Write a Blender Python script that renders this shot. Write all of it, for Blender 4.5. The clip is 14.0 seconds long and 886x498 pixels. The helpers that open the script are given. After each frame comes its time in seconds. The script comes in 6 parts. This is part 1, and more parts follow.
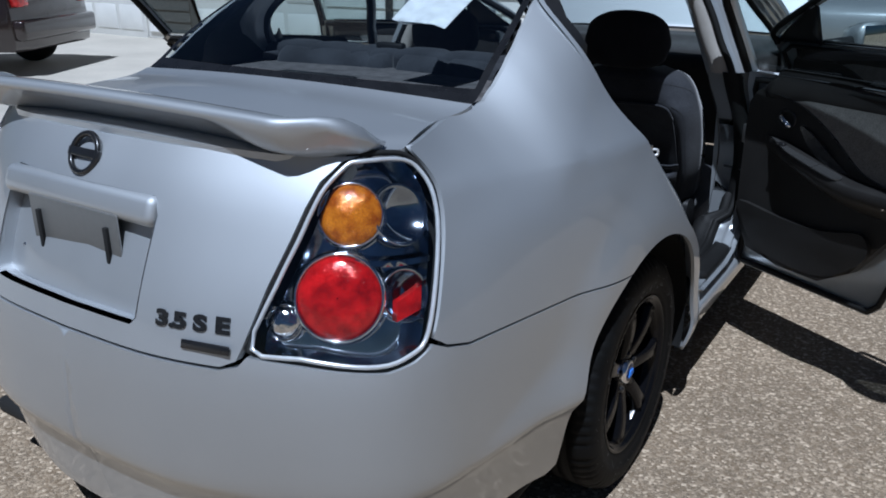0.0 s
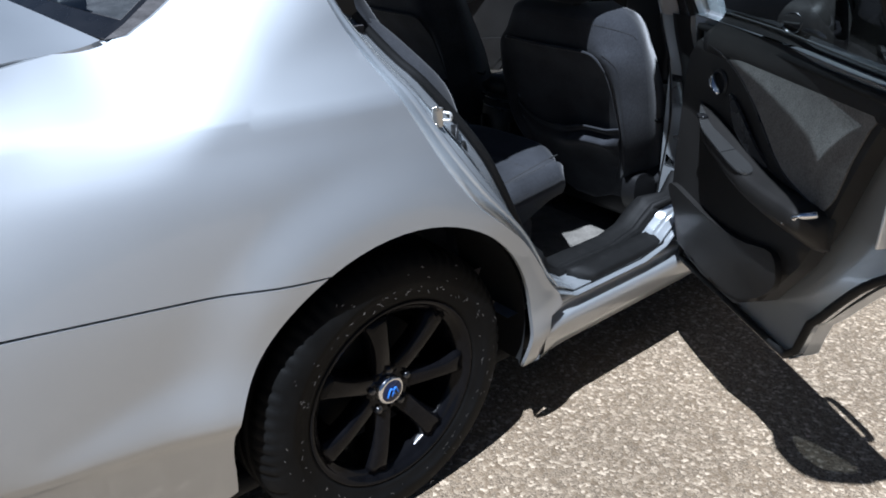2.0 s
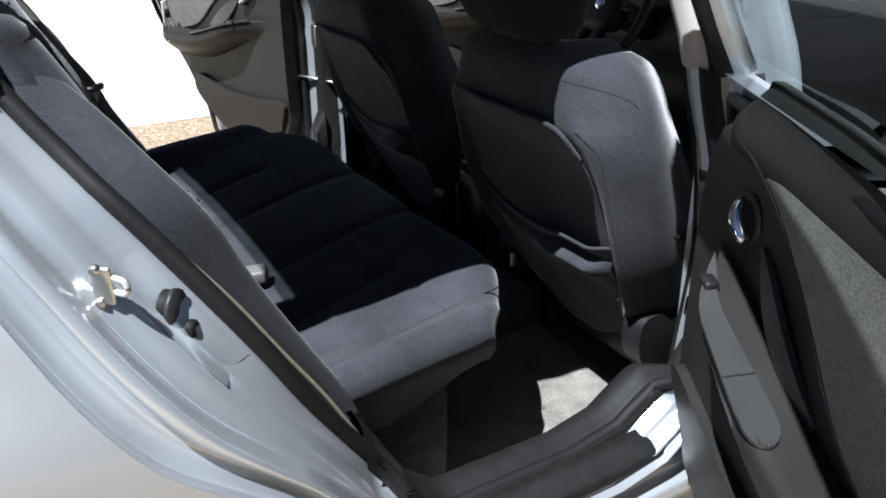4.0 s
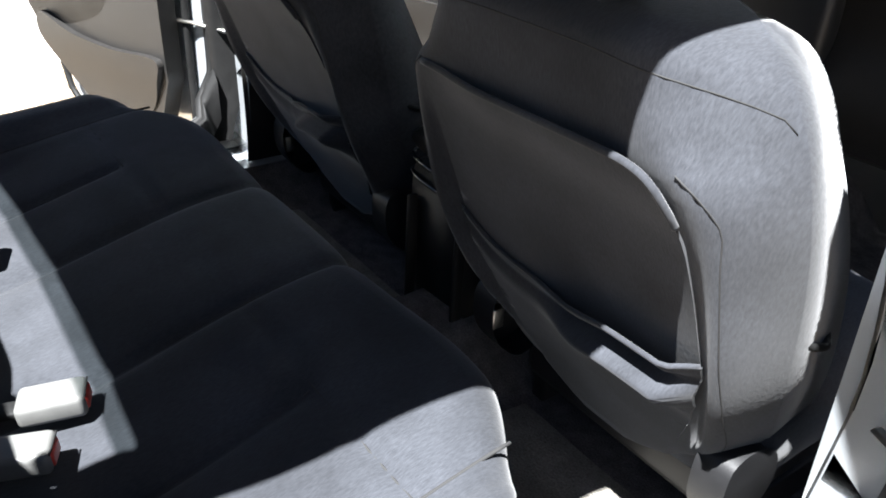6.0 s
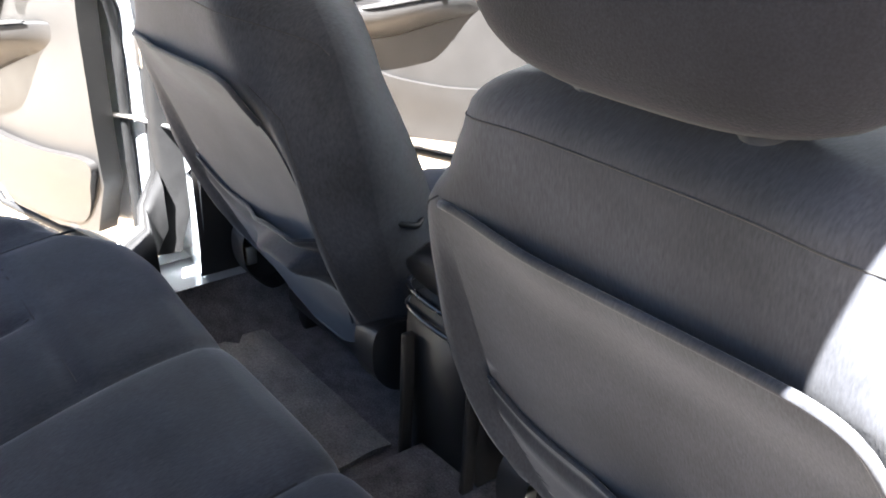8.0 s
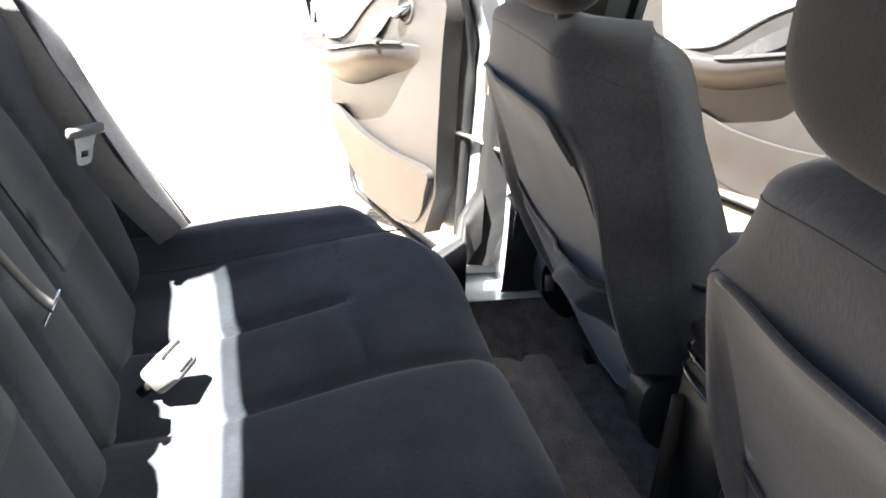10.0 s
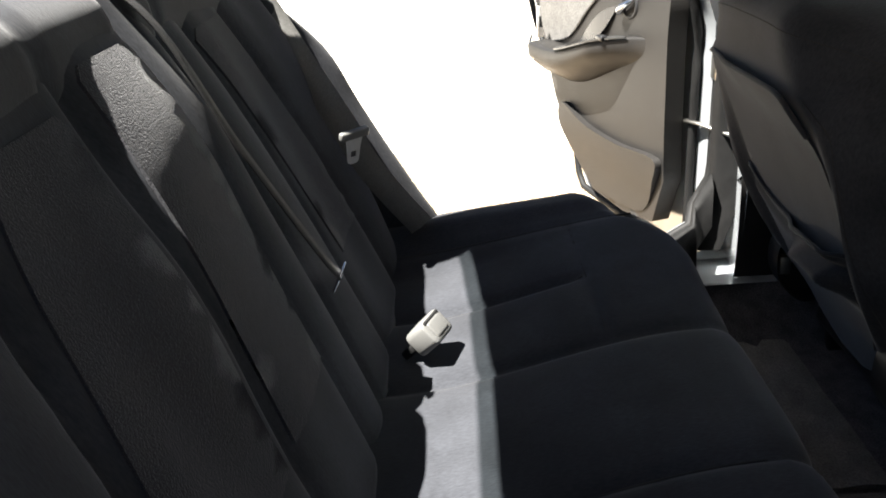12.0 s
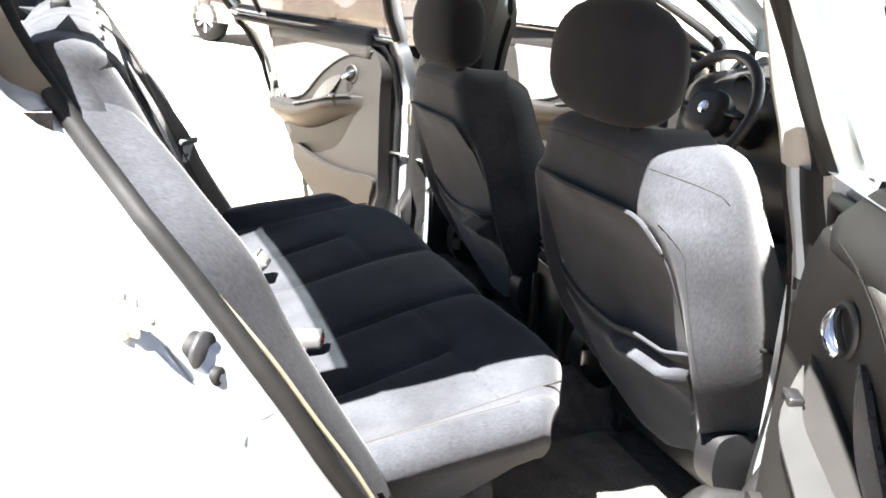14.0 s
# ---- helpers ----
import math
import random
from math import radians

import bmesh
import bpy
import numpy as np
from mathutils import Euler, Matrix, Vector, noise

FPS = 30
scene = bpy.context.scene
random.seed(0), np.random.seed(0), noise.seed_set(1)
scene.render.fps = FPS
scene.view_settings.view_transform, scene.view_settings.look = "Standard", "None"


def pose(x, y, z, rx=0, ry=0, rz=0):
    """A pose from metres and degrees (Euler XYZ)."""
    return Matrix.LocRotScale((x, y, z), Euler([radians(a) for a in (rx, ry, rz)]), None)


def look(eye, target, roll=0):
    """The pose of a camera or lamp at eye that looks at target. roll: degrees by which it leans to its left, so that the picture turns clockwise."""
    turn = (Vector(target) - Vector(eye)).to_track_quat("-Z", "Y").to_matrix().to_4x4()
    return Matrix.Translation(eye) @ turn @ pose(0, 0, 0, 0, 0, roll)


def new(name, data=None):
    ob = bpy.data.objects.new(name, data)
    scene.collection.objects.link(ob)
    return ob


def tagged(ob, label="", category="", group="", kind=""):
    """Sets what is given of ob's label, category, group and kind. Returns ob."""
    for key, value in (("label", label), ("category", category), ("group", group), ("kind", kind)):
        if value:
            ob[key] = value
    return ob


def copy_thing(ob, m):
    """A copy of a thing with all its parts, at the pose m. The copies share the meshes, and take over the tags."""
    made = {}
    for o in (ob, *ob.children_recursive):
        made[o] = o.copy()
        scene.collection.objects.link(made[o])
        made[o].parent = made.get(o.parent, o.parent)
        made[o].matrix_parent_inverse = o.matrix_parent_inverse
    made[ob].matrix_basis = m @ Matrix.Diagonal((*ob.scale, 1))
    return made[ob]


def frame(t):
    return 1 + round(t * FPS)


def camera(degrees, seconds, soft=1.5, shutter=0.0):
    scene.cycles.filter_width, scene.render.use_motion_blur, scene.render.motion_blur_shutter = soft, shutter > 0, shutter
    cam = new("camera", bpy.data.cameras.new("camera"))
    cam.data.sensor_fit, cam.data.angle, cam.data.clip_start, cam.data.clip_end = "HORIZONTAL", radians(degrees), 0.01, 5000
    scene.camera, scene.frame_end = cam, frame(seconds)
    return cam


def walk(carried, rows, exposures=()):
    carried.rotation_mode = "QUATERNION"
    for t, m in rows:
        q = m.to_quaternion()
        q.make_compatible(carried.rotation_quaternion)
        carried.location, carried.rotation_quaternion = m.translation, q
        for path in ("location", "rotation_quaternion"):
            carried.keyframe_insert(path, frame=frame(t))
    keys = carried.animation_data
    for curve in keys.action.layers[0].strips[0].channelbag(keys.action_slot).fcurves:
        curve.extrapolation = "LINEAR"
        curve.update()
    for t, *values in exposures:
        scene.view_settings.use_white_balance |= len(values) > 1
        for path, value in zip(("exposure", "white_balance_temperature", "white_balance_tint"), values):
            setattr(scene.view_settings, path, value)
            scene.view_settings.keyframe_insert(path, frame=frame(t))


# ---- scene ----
cam = camera(57.7, 14.0, soft=1.8)
PATH = [
    (0, (1.469, -0.874, 1.422), (0.454, 0.703, 0.727), 0.1),
    (0.5, (1.809, -0.696, 1.438), (0.676, 0.793, 0.733), -0.0),
    (1, (1.893, -0.423, 1.407), (0.724, 1.012, 0.649), 0.0),
    (1.5, (1.937, -0.134, 1.396), (0.689, 1.193, 0.571), 0.6),
    (2, (2.009, 0.174, 1.385), (0.663, 1.372, 0.517), 0.4),
    (2.5, (1.985, 0.481, 1.364), (0.594, 1.61, 0.475), 1.2),
    (3, (1.868, 0.733, 1.342), (0.47, 1.844, 0.442), 2.4),
    (3.5, (1.727, 0.983, 1.312), (0.267, 2.022, 0.424), 1.7),
    (4, (1.585, 1.181, 1.301), (0.044, 2.112, 0.43), 0.2),
    (4.2, (1.519, 1.223, 1.294), (-0.028, 2.158, 0.437), 0.1),
    (6.3, (0.894, 1.519, 1.145), (-0.435, 2.615, 0.129), 4.7),
    (6.5, (0.848, 1.53, 1.133), (-0.463, 2.654, 0.124), 5.0),
    (7, (0.739, 1.569, 1.141), (-0.56, 2.728, 0.157), 3.0),
    (7.2, (0.706, 1.586, 1.143), (-0.607, 2.756, 0.191), 2.6),
    (9.3, (0.673, 1.667, 1.16), (-0.89, 2.624, 0.358), 6.9),
    (9.5, (0.694, 1.65, 1.164), (-0.923, 2.505, 0.355), 7.1),
    (10, (0.72, 1.655, 1.179), (-1.02, 2.148, 0.325), 4.3),
    (10.5, (0.718, 1.653, 1.175), (-1.09, 1.837, 0.34), 1.5),
    (11, (0.732, 1.641, 1.174), (-1.091, 1.551, 0.356), -1.2),
    (11.5, (0.774, 1.629, 1.183), (-1.041, 1.39, 0.377), -4.0),
    (12, (0.827, 1.617, 1.185), (-0.989, 1.572, 0.347), -4.2),
    (12.5, (0.925, 1.501, 1.188), (-0.853, 1.915, 0.371), -1.1),
    (13, (1.126, 1.395, 1.209), (-0.566, 2.079, 0.392), 2.1),
    (13.5, (1.345, 1.328, 1.213), (-0.326, 2.096, 0.426), 3.1),
    (14, (1.556, 1.244, 1.246), (-0.169, 2.014, 0.588), 3.9),
]
EXPOSURES = [(0, -0.26, 5040, 10), (0.7, -0.1, 5010, 10), (1.5, 0.3, 5110, 10), (2.5, 0.72, 5330, 10), (3.0, 0.9, 5600, 10), (4.2, 1.3, 5650, 10), (6.3, 3.2, 5950, 10), (7.2, 4.35, 5850, 14), (9.3, 5.05, 6400, 10), (9.6, 4.95, 6400, 10), (10.1, 4.45, 6350, 12), (10.5, 3.95, 6350, 12), (11.5, 3.15, 6450, 10), (12.5, 2.6, 6500, 10), (13.1, 2.95, 6500, 10), (14, 3.6, 6300, 12)]
walk(cam, [(t, look(eye, target, roll)) for t, eye, target, roll in PATH], EXPOSURES)

# ---- sky and sun ----
SUN_TO = Vector((0.15, -0.47, 1.0)).normalized()
world = bpy.data.worlds.new("world")
scene.world = world
world.use_nodes = True
wn = world.node_tree
sky = wn.nodes.new("ShaderNodeTexSky")
sky.sky_type = "NISHITA"
sky.sun_disc = False
sky.sun_elevation = math.asin(SUN_TO.z)
sky.sun_rotation = math.atan2(SUN_TO.x, SUN_TO.y)
sky.altitude, sky.air_density, sky.dust_density, sky.ozone_density = 200, 1.0, 0.6, 1.0
wn.nodes["Background"].inputs["Strength"].default_value = 0.016
wn.links.new(sky.outputs[0], wn.nodes["Background"].inputs["Color"])
sun_data = bpy.data.lights.new("sun", "SUN")
sun_data.energy, sun_data.angle, sun_data.color = 5.2, radians(0.55), (1.0, 0.96, 0.89)
sun = new("sun", sun_data)
sun.matrix_world = look(SUN_TO * 30, (0, 0, 0))

# ---- materials ----
def material(name, base, rough=0.5, metal=0.0, vary=0.12, scale=40.0, fine=0.0, fine_scale=400.0, bump=0.0, bump_scale=300.0,
             coat=0.0, sheen=0.0, second=None, stains=0.0, rough_vary=0.08, spec=0.5, nap=1.0):
    """A surface with two scales of tone variation, uneven gloss and a fine relief, in object space."""
    m = bpy.data.materials.new(name)
    m.use_nodes = True
    t = m.node_tree
    N, K = t.nodes, t.links
    b = N["Principled BSDF"]
    b.inputs["Roughness"].default_value = rough
    b.inputs["Metallic"].default_value = metal
    b.inputs["Specular IOR Level"].default_value = spec
    if coat:
        b.inputs["Coat Weight"].default_value = coat
        b.inputs["Coat Roughness"].default_value = 0.05
    if sheen:
        b.inputs["Sheen Weight"].default_value = sheen
        b.inputs["Sheen Roughness"].default_value = 0.45
    co = N.new("ShaderNodeTexCoord")

    def noise_at(sc, detail):
        n = N.new("ShaderNodeTexNoise")
        n.inputs["Scale"].default_value = sc
        n.inputs["Detail"].default_value = detail
        if nap != 1.0 and sc > 100:
            st = N.new("ShaderNodeMapping")
            st.inputs["Scale"].default_value = (1, nap, nap)
            K.new(co.outputs["Object"], st.inputs["Vector"])
            K.new(st.outputs[0], n.inputs["Vector"])
        else:
            K.new(co.outputs["Object"], n.inputs["Vector"])
        return n

    def mixed(fac, a, c, kind="MIX"):
        x = N.new("ShaderNodeMix")
        x.data_type, x.blend_type = "RGBA", kind
        for where, value in ((0, fac), (6, a), (7, c)):
            if hasattr(value, "is_output"):
                K.new(value, x.inputs[where])
            else:
                x.inputs[where].default_value = value
        return x.outputs[2]

    def ramp(src, lo, hi):
        r = N.new("ShaderNodeMapRange")
        r.inputs["From Min"].default_value, r.inputs["From Max"].default_value = lo, hi
        K.new(src, r.inputs["Value"])
        return r.outputs[0]

    dark = tuple(c * (1 - vary) for c in base) + (1,)
    light = (second + (1,)) if second else tuple(min(1, c * (1 + vary)) for c in base) + (1,)
    big = noise_at(scale, 4)
    col = mixed(ramp(big.outputs[0], 0.3, 0.7), dark, light)
    if fine:
        grain = noise_at(fine_scale, 2)
        col = mixed(ramp(grain.outputs[0], 0.25, 0.75), col, mixed(fine, col, (0, 0, 0, 1)))
    if stains:
        blot = noise_at(scale * 0.18, 6)
        col = mixed(ramp(blot.outputs[0], 0.52, 0.72), col, mixed(stains, col, (0.0, 0.0, 0.0, 1)))
    K.new(col, b.inputs["Base Color"])
    rr = N.new("ShaderNodeMapRange")
    rr.inputs["To Min"].default_value, rr.inputs["To Max"].default_value = max(0.02, rough - rough_vary), min(1, rough + rough_vary)
    K.new(big.outputs[0], rr.inputs["Value"])
    K.new(rr.outputs[0], b.inputs["Roughness"])
    if bump:
        bn = noise_at(bump_scale, 3)
        bm_ = N.new("ShaderNodeBump")
        bm_.inputs["Strength"].default_value = bump
        bm_.inputs["Distance"].default_value = 0.002
        K.new(bn.outputs[0], bm_.inputs["Height"])
        K.new(bm_.outputs[0], b.inputs["Normal"])
    return m


def clear_glass(name, tint, ior=1.45, rough=0.0):
    """Thin pane: lets light through with a tint and mirrors more at a slant, alike from both sides."""
    m = bpy.data.materials.new(name)
    m.use_nodes = True
    N, K = m.node_tree.nodes, m.node_tree.links
    N.remove(N["Principled BSDF"])
    tr, gl, fr, pw, rg, mx = (N.new("ShaderNode" + k) for k in ("BsdfTransparent", "BsdfGlossy", "LayerWeight", "Math", "MapRange", "MixShader"))
    tr.inputs["Color"].default_value = tint + (1,)
    gl.inputs["Roughness"].default_value = rough
    fr.inputs["Blend"].default_value = 0.5
    pw.operation = "POWER"
    pw.inputs[1].default_value = 4.5
    rg.inputs["To Min"].default_value = ((ior - 1) / (ior + 1)) ** 2 * 1.8
    K.new(fr.outputs["Facing"], pw.inputs[0])
    K.new(pw.outputs[0], rg.inputs["Value"])
    K.new(rg.outputs[0], mx.inputs[0])
    K.new(tr.outputs[0], mx.inputs[1])
    K.new(gl.outputs[0], mx.inputs[2])
    K.new(mx.outputs[0], N["Material Output"].inputs["Surface"])
    return m


M = {}
M["paint"] = material("silver_paint", (0.54, 0.56, 0.58), 0.62, 0.88, 0.02, 3.0, 0.05, 1800.0, 0.03, 1500.0, coat=1.0, rough_vary=0.03)
M["jamb"] = material("jamb_paint", (0.55, 0.58, 0.605), 0.22, 0.55, 0.04, 8.0, 0.05, 900.0, 0.02, 900.0, coat=1.0, stains=0.25)
M["chrome"] = material("chrome", (0.85, 0.86, 0.88), 0.12, 1.0, 0.02, 20.0)
M["bright_steel"] = material("bright_steel", (0.78, 0.78, 0.77), 0.42, 0.55, 0.06, 60.0)
M["steel"] = material("zinc_steel", (0.62, 0.60, 0.56), 0.32, 1.0, 0.10, 60.0, stains=0.3)
M["black_gloss"] = material("black_gloss_paint", (0.012, 0.012, 0.013), 0.28, 0.0, 0.2, 20.0, coat=0.4)
M["black_plastic"] = material("black_plastic", (0.014, 0.014, 0.015), 0.48, 0.0, 0.15, 30.0, bump=0.15, bump_scale=900.0)
M["rubber"] = material("rubber_seal", (0.009, 0.009, 0.009), 0.65, 0.0, 0.2, 40.0, 0.2, 300.0, 0.1, 500.0, spec=0.25)
M["tyre"] = material("tyre_rubber", (0.006, 0.006, 0.006), 0.66, 0.0, 0.3, 18.0, 0.2, 250.0, 0.25, 260.0, stains=0.3, spec=0.14)
M["wheel"] = material("satin_black_wheel", (0.005, 0.005, 0.006), 0.18, 0.0, 0.2, 30.0, 0.1, 300.0, coat=0.06, spec=0.12)
M["wheel_scuff"] = material("scuffed_rim_metal", (0.55, 0.55, 0.55), 0.35, 0.9, 0.2, 60.0)
M["trim"] = material("charcoal_trim", (0.022, 0.021, 0.020), 0.44, 0.0, 0.12, 12.0, 0.15, 700.0, 0.25, 1100.0, spec=0.22)
M["grip"] = material("glossy_black_grip", (0.03, 0.03, 0.031), 0.26, 0.0, 0.1, 20.0, spec=0.6)
M["trim_light"] = material("satin_grey_switch_panel", (0.055, 0.055, 0.054), 0.22, 0.35, 0.06, 20.0)
M["velour"] = material("charcoal_velour", (0.041, 0.0435, 0.0505), 0.95, 0.0, 0.30, 9.0, 0.38, 620.0, 0.16, 560.0, sheen=0.18, stains=0.40, spec=0.15, nap=0.22)
M["knit"] = material("ribbed_seat_cloth", (0.036, 0.0365, 0.042), 0.95, 0.0, 0.12, 10.0, 0.5, 600.0, 0.75, 520.0, sheen=0.25, spec=0.15)
M["headrest_cloth"] = material("headrest_cloth", (0.017, 0.0178, 0.022), 0.95, 0.0, 0.2, 10.0, 0.4, 600.0, 0.3, 540.0, sheen=0.06, spec=0.10)
M["stitch"] = material("seam_thread", (0.034, 0.033, 0.033), 0.9, 0.0, 0.1, 200.0)
M["seam_dark"] = material("seam_fold", (0.025, 0.025, 0.025), 0.95, 0.0, 0.1, 200.0)
M["piping"] = material("tan_edge_trim", (0.34, 0.29, 0.21), 0.8, 0.0, 0.1, 60.0)
M["door_cloth"] = material("door_insert_cloth", (0.17, 0.165, 0.156), 0.95, 0.0, 0.12, 30.0, 0.40, 260.0, 0.6, 260.0, spec=0.1)
M["carpet"] = material("floor_carpet", (0.15, 0.142, 0.142), 1.0, 0.0, 0.3, 30.0, 0.6, 380.0, 1.0, 260.0, stains=0.3, spec=0.1)
M["mat"] = material("worn_grey_mat", (0.25, 0.235, 0.21), 1.0, 0.0, 0.22, 22.0, 0.5, 300.0, 1.0, 220.0, spec=0.1)
M["belt"] = material("grey_webbing", (0.15, 0.148, 0.14), 0.7, 0.0, 0.08, 60.0, 0.4, 500.0, 0.4, 600.0)
# grey webbing darkened: the centre belt's shade is put into the colour
M["belt_shaded"] = material("shaded_webbing", (0.026, 0.025, 0.025), 0.75, 0.0, 0.1, 60.0, 0.4, 500.0, 0.4, 600.0)
M["buckle"] = material("grey_buckle_plastic", (0.13, 0.13, 0.125), 0.45, 0.0, 0.06, 60.0)
M["red_button"] = material("red_button_plastic", (0.42, 0.03, 0.02), 0.4, 0.0, 0.08, 60.0)
M["liner"] = material("headliner_cloth", (0.42, 0.41, 0.39), 0.95, 0.0, 0.05, 30.0, 0.15, 500.0, 0.3, 500.0)
M["glass"] = clear_glass("window_glass", (0.72, 0.78, 0.77))
M["glass_tint"] = clear_glass("rear_window_glass", (0.78, 0.85, 0.86), 1.75)
M["glass_dark"] = clear_glass("half_dark_glass", (0.30, 0.33, 0.33))
M["glass_quarter"] = clear_glass("dark_quarter_glass", (0.08, 0.09, 0.09))
M["lens"] = clear_glass("clear_lamp_lens", (0.95, 0.96, 0.97))
M["amber"] = material("amber_lamp", (0.55, 0.10, 0.003), 0.07, 0.25, 0.3, 45.0, 0.35, 300.0, 0.9, 170.0, coat=0.6, second=(0.98, 0.33, 0.010), rough_vary=0.02)
M["red_lamp"] = material("red_lamp", (0.36, 0.003, 0.004), 0.07, 0.25, 0.3, 30.0, 0.35, 280.0, 0.9, 150.0, coat=0.6, second=(0.90, 0.012, 0.010), rough_vary=0.02)
M["facet"] = material("faceted_clear_reflector", (0.80, 0.83, 0.87), 0.07, 1.0, 0.25, 60.0, bump=1.0, bump_scale=75.0)
M["housing"] = material("dark_lamp_housing", (0.42, 0.47, 0.54), 0.10, 1.0, 0.25, 14.0, rough_vary=0.04)
M["lamp_rim"] = material("clear_lamp_rim", (0.72, 0.74, 0.76), 0.22, 0.4, 0.05, 40.0, coat=1.0)
M["scuff"] = material("pale_rubber_scuff", (0.22, 0.21, 0.20), 0.8, 0.0, 0.5, 300.0)
M["pale_trim"] = material("pale_grey_pillar_trim", (0.36, 0.34, 0.31), 0.6, 0.0, 0.06, 20.0, 0.1, 600.0, 0.2, 900.0)
# near-black: shade inside gaps and slots as colour; dark underparts use it too
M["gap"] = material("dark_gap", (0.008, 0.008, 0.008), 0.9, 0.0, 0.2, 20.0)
M["white_print"] = material("white_print", (0.75, 0.76, 0.78), 0.5)
M["blue_badge"] = material("blue_badge", (0.006, 0.016, 0.06), 0.25, 0.1)
M["blue_print"] = material("blue_print", (0.06, 0.22, 0.75), 0.35)
M["mirror"] = material("mirror_glass", (0.85, 0.88, 0.92), 0.03, 1.0, 0.0, 5.0, rough_vary=0.01)

# ---- mesh tools ----
from mathutils.geometry import delaunay_2d_cdt


def part(name, bm, mat, parent=None, label="", smooth=True, at=None):
    """Links a bmesh as one mesh object under a thing or a part."""
    bmesh.ops.recalc_face_normals(bm, faces=bm.faces)
    me = bpy.data.meshes.new(name)
    for f in bm.faces:
        f.smooth = smooth
    bm.to_mesh(me)
    bm.free()
    if mat:
        me.materials.append(mat)
    ob = new(name, me)
    if parent is not None:
        ob.parent = parent
    if at is not None:
        ob.matrix_local = at
    if label:
        ob["label"] = label
    return ob


def sharpen(ob, degrees=35):
    """Keeps the edges over that angle hard."""
    bm = bmesh.new()
    bm.from_mesh(ob.data)
    for e in bm.edges:
        if len(e.link_faces) == 2 and e.calc_face_angle(0) > radians(degrees):
            e.smooth = False
    bm.to_mesh(ob.data)
    bm.free()
    return ob


def spline(points, n=8, closed=False):
    """Catmull-Rom through the points."""
    P = [Vector(p) for p in points]
    out = []
    count = len(P)
    for i in range(count if closed else count - 1):
        a, b = P[i], P[(i + 1) % count]
        p0 = P[i - 1] if (i > 0 or closed) else a * 2 - b
        p3 = P[(i + 2) % count] if (i + 2 < count or closed) else b * 2 - a
        for k in range(n):
            t = k / n
            out.append(0.5 * (2 * a + (b - p0) * t + (2 * p0 - 5 * a + 4 * b - p3) * t * t + (3 * a - p0 - 3 * b + p3) * t ** 3))
    if not closed:
        out.append(P[-1])
    return out


def inside(p, loop):
    x, y, hit = p[0], p[1], False
    j = len(loop) - 1
    for i in range(len(loop)):
        (xi, yi), (xj, yj) = loop[i][:2], loop[j][:2]
        if (yi > y) != (yj > y) and x < (xj - xi) * (y - yi) / (yj - yi) + xi:
            hit = not hit
        j = i
    return hit


def dense(loop, step):
    out = []
    for i in range(len(loop)):
        a, b = Vector(loop[i][:2]), Vector(loop[(i + 1) % len(loop)][:2])
        k = max(1, int((b - a).length / step + 0.5))
        out += [a.lerp(b, j / k) for j in range(k)]
    return out


def sheet(outline, fn, step=0.03, holes=(), flange=0.0, into=None, creases=()):
    """A bmesh of the surface fn(u, v) inside the outline and outside the holes; flange folds its rim inwards along 'into'."""
    loops = [dense(outline, step)] + [dense(h, step) for h in holes]
    verts, edges = [], []
    for lp in loops:
        base = len(verts)
        verts += lp
        edges += [(base + i, base + (i + 1) % len(lp)) for i in range(len(lp))]
    for line in creases:
        base = len(verts)
        verts += [Vector(p) for p in line]
        edges += [(base + i, base + i + 1) for i in range(len(line) - 1)]
    rim = np.array([(v.x, v.y) for v in verts])
    lo, hi = rim.min(0), rim.max(0)
    for i in range(int((hi[0] - lo[0]) / step) + 1):
        for j in range(int((hi[1] - lo[1]) / step) + 1):
            p = (lo[0] + (i + 0.5 * (j % 2)) * step, lo[1] + j * step)
            if inside(p, loops[0]) and not any(inside(p, h) for h in loops[1:]):
                if ((rim - p) ** 2).sum(1).min() > (0.6 * step) ** 2:
                    verts.append(Vector(p))
    vo, _, fo, _, _, _ = delaunay_2d_cdt(verts, edges, [], 0, 1e-6)
    bm = bmesh.new()
    vs = [bm.verts.new(fn(v.x, v.y)) for v in vo]
    for f in fo:
        c = sum((vo[i] for i in f), Vector((0, 0))) / len(f)
        if inside(c, loops[0]) and not any(inside(c, h) for h in loops[1:]):
            try:
                bm.faces.new([vs[i] for i in f])
            except ValueError:
                pass
    bmesh.ops.delete(bm, geom=[v for v in bm.verts if not v.link_faces], context="VERTS")
    if flange and into is not None:
        border = [e for e in bm.edges if len(e.link_faces) == 1]
        got = bmesh.ops.extrude_edge_only(bm, edges=border)
        for e in border:
            e.smooth = False
        for v in got["geom"]:
            if isinstance(v, bmesh.types.BMVert):
                w = into(v.co) if callable(into) else into
                v.co += Vector(w) * flange
    return bm


def box(bm, lo, hi, bevel=0.0, seg=2):
    """A box between two corners, with rounded edges."""
    lo, hi = Vector(lo), Vector(hi)
    got = bmesh.ops.create_cube(bm, size=1.0, matrix=Matrix.Translation((lo + hi) / 2) @ Matrix.Diagonal((*(hi - lo), 1)))
    if bevel:
        es = list({e for v in got["verts"] for e in v.link_edges})
        bmesh.ops.bevel(bm, geom=es, offset=bevel, segments=seg, profile=0.5, affect="EDGES")
    return bm


def block(lo, hi, bevel=0.005, seg=2):
    return box(bmesh.new(), lo, hi, bevel, seg)


def moved(bm, m):
    bmesh.ops.transform(bm, matrix=m, verts=bm.verts)
    return bm


